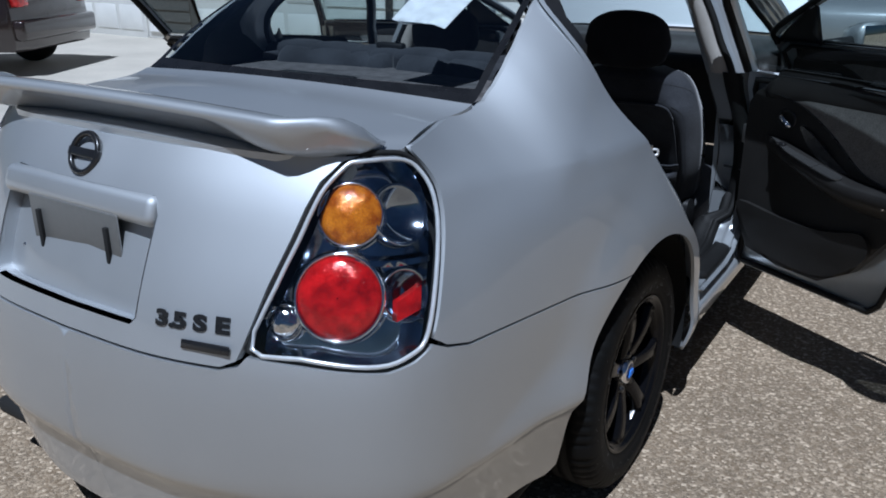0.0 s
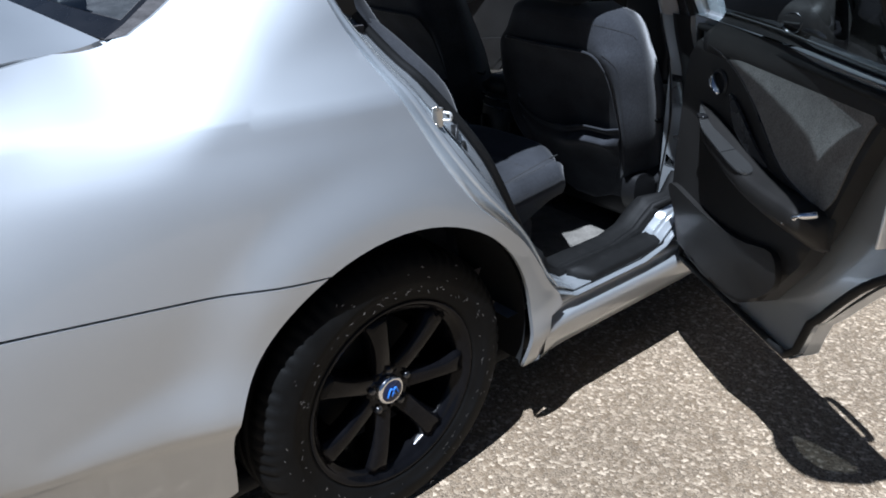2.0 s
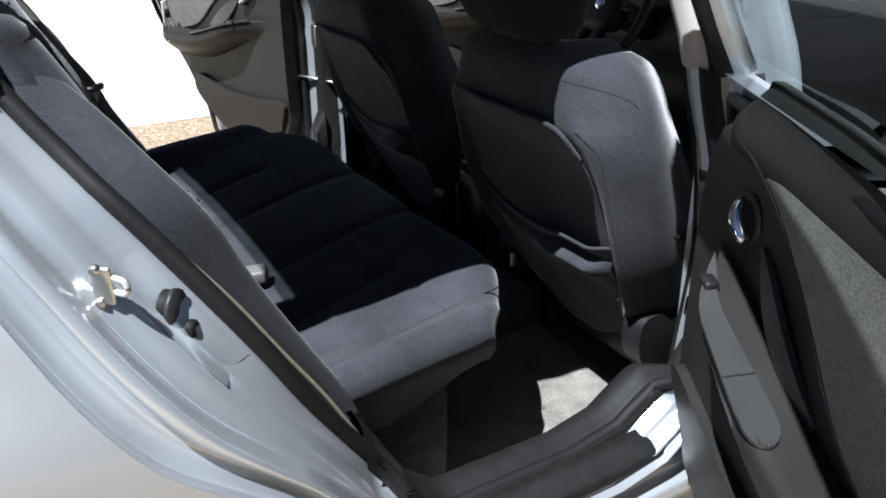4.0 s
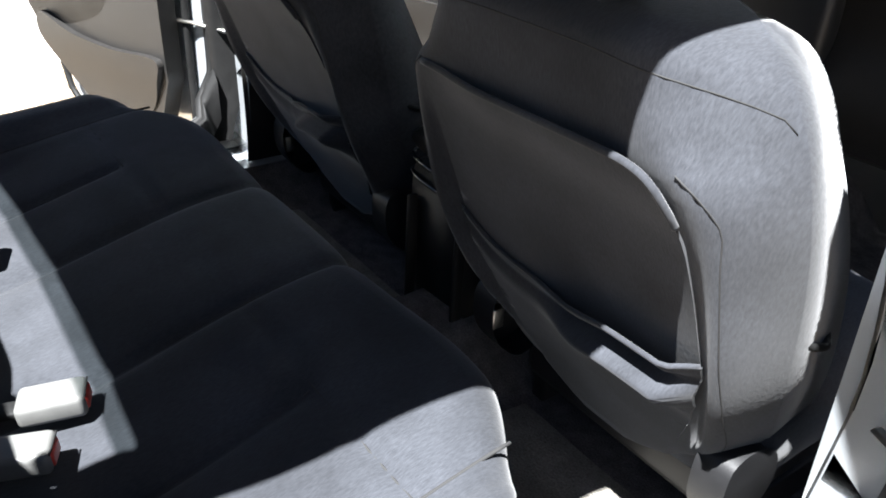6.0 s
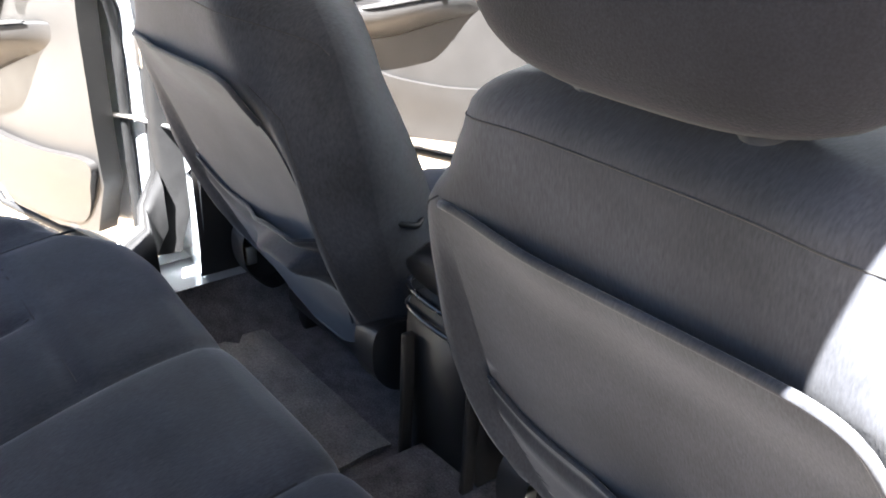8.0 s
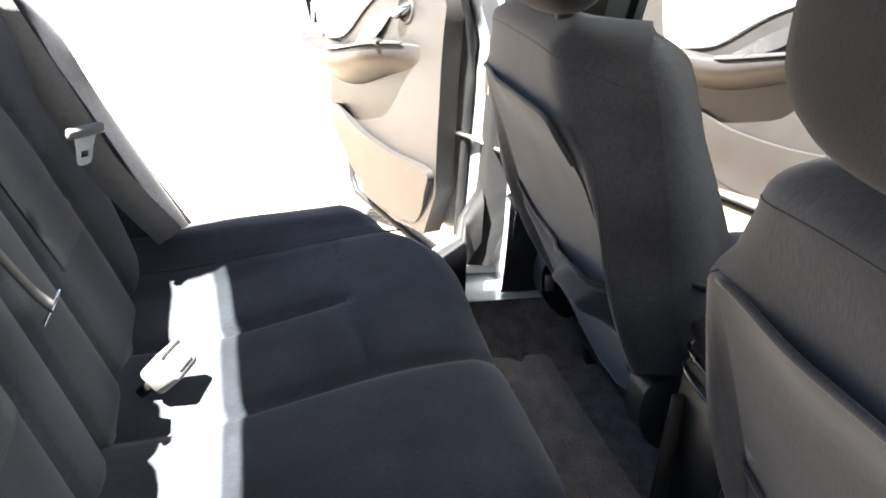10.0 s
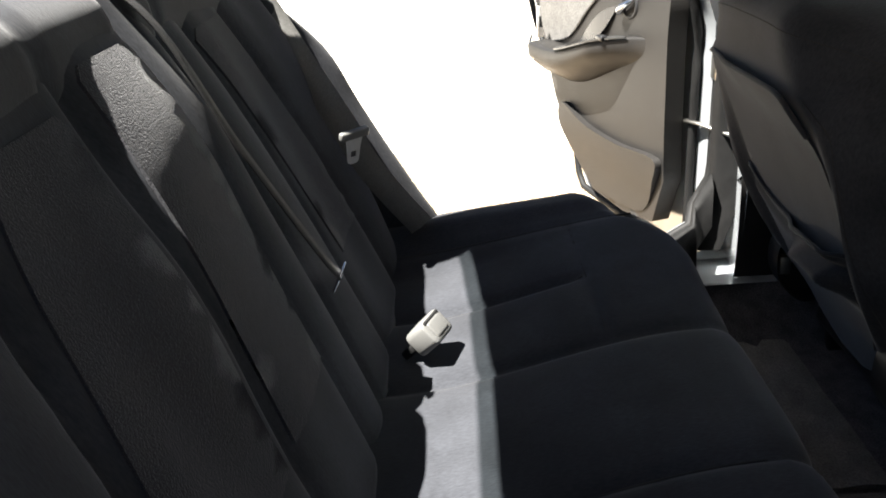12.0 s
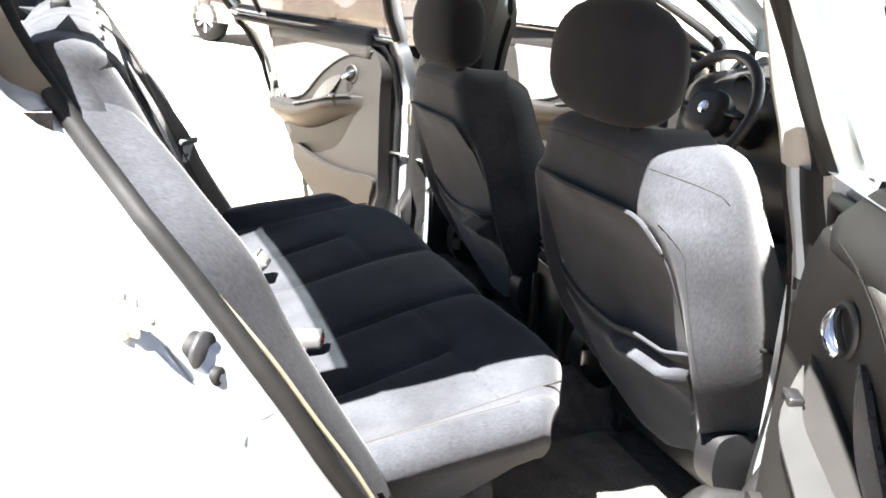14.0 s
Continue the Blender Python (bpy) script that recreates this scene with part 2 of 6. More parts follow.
def tube(path, radius, sides=8, closed=False, flat=1.0, up=(0, 0, 1), bm=None):
    """A round or flattened bar along a path."""
    bm = bm or bmesh.new()
    P = [Vector(p) for p in path]
    rings = []
    for i, p in enumerate(P):
        a = P[i - 1] if (i or closed) else p
        b = P[(i + 1) % len(P)] if (i + 1 < len(P) or closed) else p
        d = (b - a).normalized()
        s = d.cross(Vector(up))
        s = s.normalized() if s.length > 1e-4 else d.orthogonal().normalized()
        n = s.cross(d)
        r = radius(i / max(1, len(P) - 1)) if callable(radius) else radius
        rings.append([bm.verts.new(p + s * math.cos(q) * r + n * math.sin(q) * r * flat) for q in (2 * math.pi * k / sides for k in range(sides))])
    for i in range(len(rings) if closed else len(rings) - 1):
        r0, r1 = rings[i], rings[(i + 1) % len(rings)]
        for k in range(sides):
            bm.faces.new((r0[k], r0[(k + 1) % sides], r1[(k + 1) % sides], r1[k]))
    if not closed:
        bm.faces.new(rings[0][::-1])
        bm.faces.new(rings[-1])
    return bm


def loft(rings, cap=True, closed=True, bm=None):
    bm = bm or bmesh.new()
    R = [[bm.verts.new(p) for p in r] for r in rings]
    n = len(R[0])
    for a, b in zip(R, R[1:]):
        for k in range(n if closed else n - 1):
            bm.faces.new((a[k], a[(k + 1) % n], b[(k + 1) % n], b[k]))
    if cap:
        bm.faces.new(R[0][::-1])
        bm.faces.new(R[-1])
    return bm


def lathe(profile, seg=48, axis="X", closed=False, bend=None):
    """Turns (along, radius) points round the axis. bend(angle, along, radius) may alter the radius."""
    rings = []
    for k in range(seg):
        q = 2 * math.pi * k / seg
        ring = []
        for a, r in profile:
            r = bend(q, a, r) if bend else r
            c, s = math.cos(q) * r, math.sin(q) * r
            ring.append((a, c, s) if axis == "X" else ((c, a, s) if axis == "Y" else (c, s, a)))
        rings.append(ring)
    bm = bmesh.new()
    R = [[bm.verts.new(p) for p in r] for r in rings]
    n = len(profile)
    for i in range(seg):
        a, b = R[i], R[(i + 1) % seg]
        for k in range(n if closed else n - 1):
            bm.faces.new((a[k], b[k], b[(k + 1) % n], a[(k + 1) % n]))
    bmesh.ops.remove_doubles(bm, verts=bm.verts, dist=1e-6)
    return bm


def oval(cx, cy, hx, hy, power=2.6, n=36):
    """A rounded-rectangle ring in the plane."""
    out = []
    for k in range(n):
        q = 2 * math.pi * k / n
        c, s = math.cos(q), math.sin(q)
        out.append((cx + hx * math.copysign(abs(c) ** (2 / power), c), cy + hy * math.copysign(abs(s) ** (2 / power), s)))
    return out


def interp(x, pairs):
    """Smooth value through (x, value) pairs."""
    xs = [p[0] for p in pairs]
    if x <= xs[0]:
        return pairs[0][1]
    if x >= xs[-1]:
        return pairs[-1][1]
    i = max(k for k in range(len(xs)) if xs[k] <= x)
    i = min(i, len(xs) - 2)
    x0, y0 = pairs[i]
    x1, y1 = pairs[i + 1]
    def slope(k):
        a, b = max(k - 1, 0), min(k + 1, len(pairs) - 1)
        return (pairs[b][1] - pairs[a][1]) / (pairs[b][0] - pairs[a][0])
    h = x1 - x0
    t = (x - x0) / h
    return ((2 * t ** 3 - 3 * t * t + 1) * y0 + (t ** 3 - 2 * t * t + t) * h * slope(i)
            + (-2 * t ** 3 + 3 * t * t) * y1 + (t ** 3 - t * t) * h * slope(i + 1))


def ease(x, a, b):
    t = min(1.0, max(0.0, (x - a) / (b - a)))
    return t * t * (3 - 2 * t)

# ---- the car's shell: forward is +y, the rear bumper near y = 0, the ground z = 0 ----
car = tagged(new("sedan"), "silver four-door sedan with its doors and bonnet standing open", "car")
PLAN = spline([(0, -.035), (.25, -.022), (.45, .028), (.60, .092), (.69, .162), (.735, .245), (.758, .35), (.785, .50), (.82, .70), (.85, .90),
               (.868, 1.15), (.878, 1.6), (.88, 2.3), (.878, 3.2), (.865, 3.9), (.83, 4.4), (.72, 4.70), (.45, 4.84), (0, 4.88)], 40)
ARC = [0.0]
for a_, b_ in zip(PLAN, PLAN[1:]):
    ARC.append(ARC[-1] + (b_ - a_).length)
ARC_N = np.array(ARC)
PX, PY = np.array([p.x for p in PLAN]), np.array([p.y for p in PLAN])
S_MID = float(np.interp(2.3, PY[120:600], ARC_N[120:600]))


def at_y(y):
    """Arc length along the outline where the right flank passes y."""
    return float(np.interp(y, PY, ARC_N))


def at_x(x):
    """Arc length along the rear face at x."""
    return float(np.interp(x, PX[:241], ARC_N[:241]))


D_SIDE = [(.10, .10), (.18, .05), (.25, .022), (.32, .004), (.40, .012), (.50, .010), (.60, .003), (.70, .0), (.85, .022), (.95, .062), (1.0, .097), (1.06, .143),
          (1.12, .175), (1.2, .207), (1.3, .258), (1.36, .298), (1.42, .37)]
D_REAR = [(.10, .10), (.20, .056), (.30, .032), (.398, .008), (.420, -.012), (.47, -.020), (.60, -.014), (.68, -.004), (.715, .004), (.80, .03), (.90, .070), (1.0, .118), (1.067, .166), (1.12, .21)]


def glass_line(y):
    """Height of the edge of boot lid and rear window along the flank."""
    return interp(y, [(.30, 1.064), (.50, 1.082), (.666, 1.101), (.8, 1.185), (.94, 1.262), (1.05, 1.315), (1.25, 1.385), (1.42, 1.42)])


def shoulder(y):
    """Height of the pressed shoulder line along the rear wing."""
    return .990 - .022 * (y - .36) / .77


def body(s, z, side=1, deep=0.0):
    """The point of the shell at arc length s and height z; deep: metres inside it."""
    x, y = float(np.interp(s, ARC_N, PX)), float(np.interp(s, ARC_N, PY))
    x2, y2 = float(np.interp(s + .03, ARC_N, PX)), float(np.interp(s + .03, ARC_N, PY))
    x1, y1 = float(np.interp(s - .03, ARC_N, PX)), float(np.interp(s - .03, ARC_N, PY))
    t = Vector((x2 - x1, y2 - y1)).normalized()
    n = Vector((-t.y, t.x))
    r = 1 - ease(y, .22, .75)
    low = 1 - ease(z, .40, .60)
    r = max(r, low * (1 - ease(y, .72, .86)))
    d = (1 - r) * interp(z, D_SIDE) + r * interp(z, D_REAR)
    if y < 1.6:
        top = glass_line(y)
        w = ease(y, .28, .6) * (1 - ease(y, 1.1, 1.45))
        d += .092 * w * max(0.0, min(1.15, (z - top + .20) / .20)) ** 2
        arch = math.hypot(y - 1.08, z - .34)
        d -= .024 * (1 - ease(arch, .410, .545)) * ease(y, .5, .8)
        d -= .0085 * max(0.0, 1 - abs(z - shoulder(y)) / .065) ** 2 * ease(y, .30, .45) * (1 - ease(y, 1.2, 1.6))
    d -= .045 * ease(y, 1.35, 1.9) * (1 - ease(y, 2.6, 3.2)) * ease(z, .93, 1.07)
    if 3.2 < y < 4.5:
        d -= .012 * (1 - ease(math.hypot(y - 3.87, z - .34), .385, .52))
    d += deep
    return Vector((side * (x + n.x * d), y + n.y * d, z))


def flank(side, deep=0.0):
    return lambda y, z: body(at_y(y), z, side, deep)


def inward(v):
    return Vector((-1 if v.x > 0 else 1, 0, 0))


def arc_pts(cx, cz, r, a0, a1, n=24):
    return [(cx + r * math.cos(radians(a0 + (a1 - a0) * k / n)), cz + r * math.sin(radians(a0 + (a1 - a0) * k / n))) for k in range(n + 1)]


# outline of the rear door opening, from the sill up the rear edge to the roof rail
def smooth2(points):
    return [(p.x, p.y) for p in spline([(a, b, 0) for a, b in points], 3)]
REAR_EDGE = smooth2([(1.585, .40), (1.53, .455), (1.475, .53), (1.41, .61), (1.335, .675), (1.265, .735), (1.205, .82), (1.155, .92), (1.115, 1.0), (1.085, 1.06), (1.05, 1.14),
                     (1.032, 1.22), (1.045, 1.295), (1.10, 1.345), (1.20, 1.368)])
OPEN_REAR = [(2.207, .66), (2.192, .53), (2.145, .44), (2.06, .385), (1.96, .368), (1.66, .368)] + REAR_EDGE + [(1.5, 1.378), (2.175, 1.378), (2.192, 1.30)]
LIP_REAR = [(2.182, .68), (2.166, .555), (2.115, .465), (2.03, .410), (1.93, .392), (1.68, .392)] + smooth2([(1.625, .43), (1.585, .49), (1.54, .56), (1.495, .63), (1.455, .695), (1.415, .765),
            (1.36, .85), (1.305, .93), (1.26, .99), (1.215, 1.055), (1.175, 1.125), (1.15, 1.19), (1.135, 1.26), (1.17, 1.31), (1.25, 1.332)]) + [(1.5, 1.345), (2.155, 1.345), (2.177, 1.29)]
OPEN_FRONT = [(3.10, .368), (2.34, .368), (2.32, .6), (2.31, 1.378), (2.75, 1.372), (2.92, 1.34), (3.40, 1.10), (3.46, 1.02), (3.40, .8), (3.30, .5), (3.2, .40)]

for side in (1, -1):
    lab = "silver rear wing running up into the roof pillar"
    # quarter panel with the rear pillar
    arch = arc_pts(1.08, .34, .385, 116.7, -6)
    edge = [(.276, .724), (.335, .709), (.42, .706), (.60, .699), (.86, .687)] + [p for p in arch if p[1] > .30] + [(1.460, .29), (1.458, .236), (1.512, .234), (1.540, .36), (1.60, .362)]
    upper = REAR_EDGE + [(1.20, 1.405), (1.42, 1.42)]
    back = [(y, glass_line(y)) for y in (1.30, 1.15, 1.0, .9, .8, .72, .672)] + [(.60, 1.093), (.45, 1.076), (.375, 1.0685), (.345, 1.0665)]
    light_edge = [(p.x, p.y) for p in spline([(.348, 1.056), (.362, 1.026), (.363, .985), (.341, .916), (.281, .80), (.248, .744)], 4)]
    part("quarter_panel", sheet(edge + upper + back + light_edge, flank(side), .016, flange=.010, into=inward, creases=[[(y, shoulder(y)) for y in np.linspace(.375, 1.118, 50)]]), M["paint"], car, lab)
    # roof rail above the doors
    part("roof_rail", sheet([(1.21, 1.372), (1.5, 1.381), (2.75, 1.375), (2.93, 1.343), (2.97, 1.345), (2.95, 1.40), (2.5, 1.425), (1.43, 1.425), (1.22, 1.408)],
                            flank(side), .03, flange=.03, into=inward), M["paint"], car)
    # front wing and windscreen pillar
    farch = arc_pts(3.87, .34, .385, 186, -6)
    part("front_wing", sheet([(3.30, .36), (3.47, .30)] + farch + [(4.26, .30), (4.55, .34), (4.55, .70), (4.3, .83), (3.75, .985), (3.50, 1.02), (3.465, 1.0), (3.405, .8), (3.305, .5)],
                             flank(side), .04, flange=.025, into=inward), M["paint"], car)
    part("windscreen_pillar", sheet([(3.44, 1.035), (3.52, 1.03), (3.62, 1.02), (3.02, 1.385), (2.95, 1.37), (2.94, 1.345), (3.40, 1.11)], flank(side), .03, flange=.04, into=inward),
         M["paint"], car)
    # sill with its stepped skirt
    rocker = []
    for z, deep in ((.372, .075), (.372, .036), (.367, .026), (.353, .021), (.348, .025), (.345, .031), (.334, .031), (.328, .024), (.326, .010), (.318, .001), (.300, -.001), (.262, .004), (.225, .022), (.205, .06)):
        rocker.append([Vector((side * (abs(body(at_y(y), max(z, .3), side, 0).x) - deep), y, z)) for y in np.linspace(1.518, 3.48, 30)])
    part("sill_skirt", loft(rocker, cap=False, closed=False), M["paint"], car, "silver stepped sill skirt under the doors")
    part("sill_floor", sheet([(1.45, .695), (3.45, .695), (3.45, .82), (1.45, .82)], lambda y, x, side=side: Vector((side * x, y, .358)), .1), M["jamb"], car)

# rear bumper, wrapped round both corners
cut = [(at_y(.86), .682)] + [(at_y(y), z) for y, z in arc_pts(1.08, .34, .385, 117.6, 187)]
half = [(0, .20), (at_y(.67), .20), (at_y(.70), .222)] + [p for p in cut[::-1] if p[1] > .235] + [(at_y(.60), .694), (at_y(.42), .701), (at_y(.335), .703), (at_y(.278), .717), (at_y(.246), .732), (at_y(.205), .711), (at_x(.688), .700), (at_x(.60), .708), (at_x(.55), .713), (at_x(.457), .722), (at_x(.44), .702), (at_x(.40), .690), (0, .690)]
bm = sheet(half, lambda s, z: body(s, z), .02, flange=.02, into=lambda v: Vector((0, 1, 0)) if v.y < .15 else inward(v))
bmesh.ops.delete(bm, geom=[f for f in bm.faces if all(abs(v.co.x) < 1e-4 for v in f.verts)], context="FACES")
bmesh.ops.mirror(bm, geom=bm.verts[:] + bm.edges[:] + bm.faces[:], axis="X", merge_dist=.0005)
for e in bm.edges:
    if all(abs(v.co.x) < .001 for v in e.verts):
        e.smooth = True
bmesh.ops.recalc_face_normals(bm, faces=bm.faces[:])
part("rear_bumper", bm, M["paint"], car, "smooth silver plastic rear bumper")
# near-black sheet added behind the panel gaps, its colour standing in for their shade
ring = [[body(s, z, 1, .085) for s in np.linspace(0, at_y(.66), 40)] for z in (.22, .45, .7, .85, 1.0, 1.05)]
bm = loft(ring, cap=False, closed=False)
bmesh.ops.mirror(bm, geom=bm.verts[:] + bm.edges[:] + bm.faces[:], axis="X", merge_dist=.0005)
part("gap_shade_shell", bm, M["gap"], car)
part("underbody", block((-.74, .14, .15), (.74, 4.6, .20), .02), M["gap"], car)
part("exhaust_tip", moved(lathe([(-.06, .030), (.05, .030), (.055, .027), (.05, .024), (-.05, .024)], 24, "Y"), Matrix.Translation((-.45, .17, .205))), M["chrome"], car)

# boot lid: rear face with a number-plate recess, then the deck
CB = -.045   # middle of the boot lid
REC = [(CB + a, b) for a, b in ((-.245, .742), (.240, .742), (.255, .757), (.268, .945), (.250, .978), (-.250, .978), (-.268, .945), (-.255, .757))]
def rear_face(x, z, deep=0.0):
    return body(at_x(abs(x)), z, 1 if x >= 0 else -1, deep)
half_face = [(.405, .698), (.436, .712), (.450, .745), (.488, .850), (.525, .932), (.547, .983), (.571, 1.026), (.614, 1.058), (.655, 1.066)]
face = [(-.405, .698)] + half_face + [(-x, z) for x, z in half_face[:0:-1]]
boot = part("boot_lid", sheet(face, rear_face, .03, holes=[REC], flange=.018, into=(0, 1, 0)), M["paint"], car, "silver boot lid with number-plate recess and spoiler")
part("plate_recess", sheet(REC, lambda x, z: rear_face(x, z, .034), .04, flange=.034, into=(0, -1, 0)), M["paint"], boot)
part("plate_lip", moved(block((-.252, -.009, -.034), (.252, .03, .030), .020, 5), Matrix.Translation((CB, .064, .952)) @ Matrix.Rotation(radians(-18), 4, "X")), M["paint"], boot, "silver overhanging lip")
pb = part("plate_bracket", block((CB - .15, .048, .80), (CB + .15, .054, .93), .003), M["buckle"], boot, "empty grey number-plate bracket")
for x in (-.115, .115):
    part("bracket_slot", block((CB + x - .006, .040, .81), (CB + x + .006, .050, .90), .002), M["gap"], pb)
part("plate_backing", block((CB - .175, .050, .760), (CB + .175, .0535, .83), .002), M["white_print"], boot, "bare pale patch where the plate sat")
for x in (CB - .19, CB + .19):
    part("plate_screw", moved(lathe([(-.006, .0), (-.006, .008), (0, .011), (.01, .011)], 16, "Y"), Matrix.Translation((x, .048, .80))), M["chrome"], boot)
def deck_edge(y):
    p = body(at_y(max(y, .30)), glass_line(max(y, .30)))
    return p.x - .005, p.z
def deck(u, y):
    w, z = deck_edge(y)
    back = body(at_x(abs(u) * .60), 1.066).y + .004 + .12 * ease(abs(u), .72, 1.0)
    y2 = back + (y - .16) / (.672 - .16) * (.668 - .02 * (1 - u * u) - back)
    w, z = deck_edge(y2)
    return Vector((u * w, y2, z + .022 * (1 - u * u) - .006 * ease(.30 - y, -.0, .14)))
part("deck", sheet([(-1, .16), (1, .16), (1, .672), (-1, .672)], deck, .035, flange=.015, into=(0, 0, -1)), M["paint"], boot)
# spoiler: a wing that rises from the deck and turns down at its ends
rings = []
for u in np.linspace(-1, 1, 81):
    a = abs(u)
    x = CB * (1 - a ** 4) + u * .570
    tip = 1 - ease(a, .88, 1.0)
    yb = .140 + .012 * a * a + .085 * ease(a, .84, 1.0)
    lift = .052 * (1 - .35 * ease(a, .93, 1.0)) + .012
    foot = ease(a, .55, .80)
    zd = 1.072 + .012 * (1 - u * u)
    chord = .17 * (1 - .30 * a ** 4)
    ring = [(x, yb - .018, zd + lift - .008), (x, yb - .004, zd + lift + .008), (x, yb + chord * .35, zd + lift * .85 + .006), (x, yb + chord * .8, zd + .014), (x, yb + chord, zd + .004),
            (x, yb + chord * .9, zd - .008), (x, yb + chord * .45, zd - .008 - .004 * a), (x, yb + .035, zd - .004 + lift * .40 * (1 - foot)), (x, yb + .004, zd + lift - .022 - .030 * foot * tip)]
    if a > .955:
        mid_ = sum((Vector(p) for p in ring), Vector()) / len(ring)
        ring = [mid_.lerp(Vector(p), math.sqrt(max(.02, 1 - ((a - .955) / .046) ** 2))) for p in ring]
    rings.append([Vector(p) for p in spline(ring, 3, True)])
part("spoiler", loft(rings), M["paint"], boot, "silver boot spoiler")
# emblem: a dark ring with a bar
em = rear_face(CB, 1.028)
tilt = Matrix.Translation(em + Vector((0, -.006, 0))) @ Matrix.Rotation(radians(-26), 4, "X")
emb = part("boot_emblem", moved(tube([(math.cos(q) * .042, 0, math.sin(q) * .042) for q in np.linspace(0, 2 * math.pi, 33)[:-1]], .007, 8, True, up=(0, 1, 0)), tilt), M["black_gloss"], boot, "black ring emblem")
part("emblem_bar", moved(block((-.05, -.006, -.010), (.05, .004, .010), .003), tilt), M["black_gloss"], emb)


def lettering(name, text, size, m, mat, parent, depth=.002, shear=0.0):
    cu = bpy.data.curves.new(name, "FONT")
    cu.body, cu.size, cu.extrude, cu.align_x, cu.shear, cu.offset = text, size, depth, "LEFT", shear, .0028
    tmp = bpy.data.objects.new(name, cu)
    scene.collection.objects.link(tmp)
    me = bpy.data.meshes.new_from_object(tmp.evaluated_get(bpy.context.evaluated_depsgraph_get()))
    bpy.data.objects.remove(tmp)
    me.materials.append(mat)
    ob = new(name, me)
    ob.parent, ob.matrix_local = parent, m
    return ob


def on_face(x, z, lift=.001):
    """A frame on the boot's rear face: x across it, y up it."""
    p, q, r = rear_face(x, z), rear_face(x + .02, z), rear_face(x, z + .02)
    ax = (q - p).normalized()
    ay = (r - p).normalized()
    az = ax.cross(ay).normalized()
    ay = az.cross(ax)
    m = Matrix((ax, ay, az)).transposed().to_4x4()
    m.translation = p + az * lift
    return m


for k, (ch, x) in enumerate((("3", .262), (".", .294), ("5", .303), ("S", .348), ("E", .393))):
    lettering("badge_letter", ch, .051, on_face(x, .756 + (x - .2) * .02) @ Matrix.Diagonal((1.18, .8, 1, 1)), M["black_gloss"], boot)
part("model_badge", moved(block((0, 0, 0), (.105, .018, .004), .002), on_face(.325, .722)), M["black_gloss"], boot, "small black badge bar")

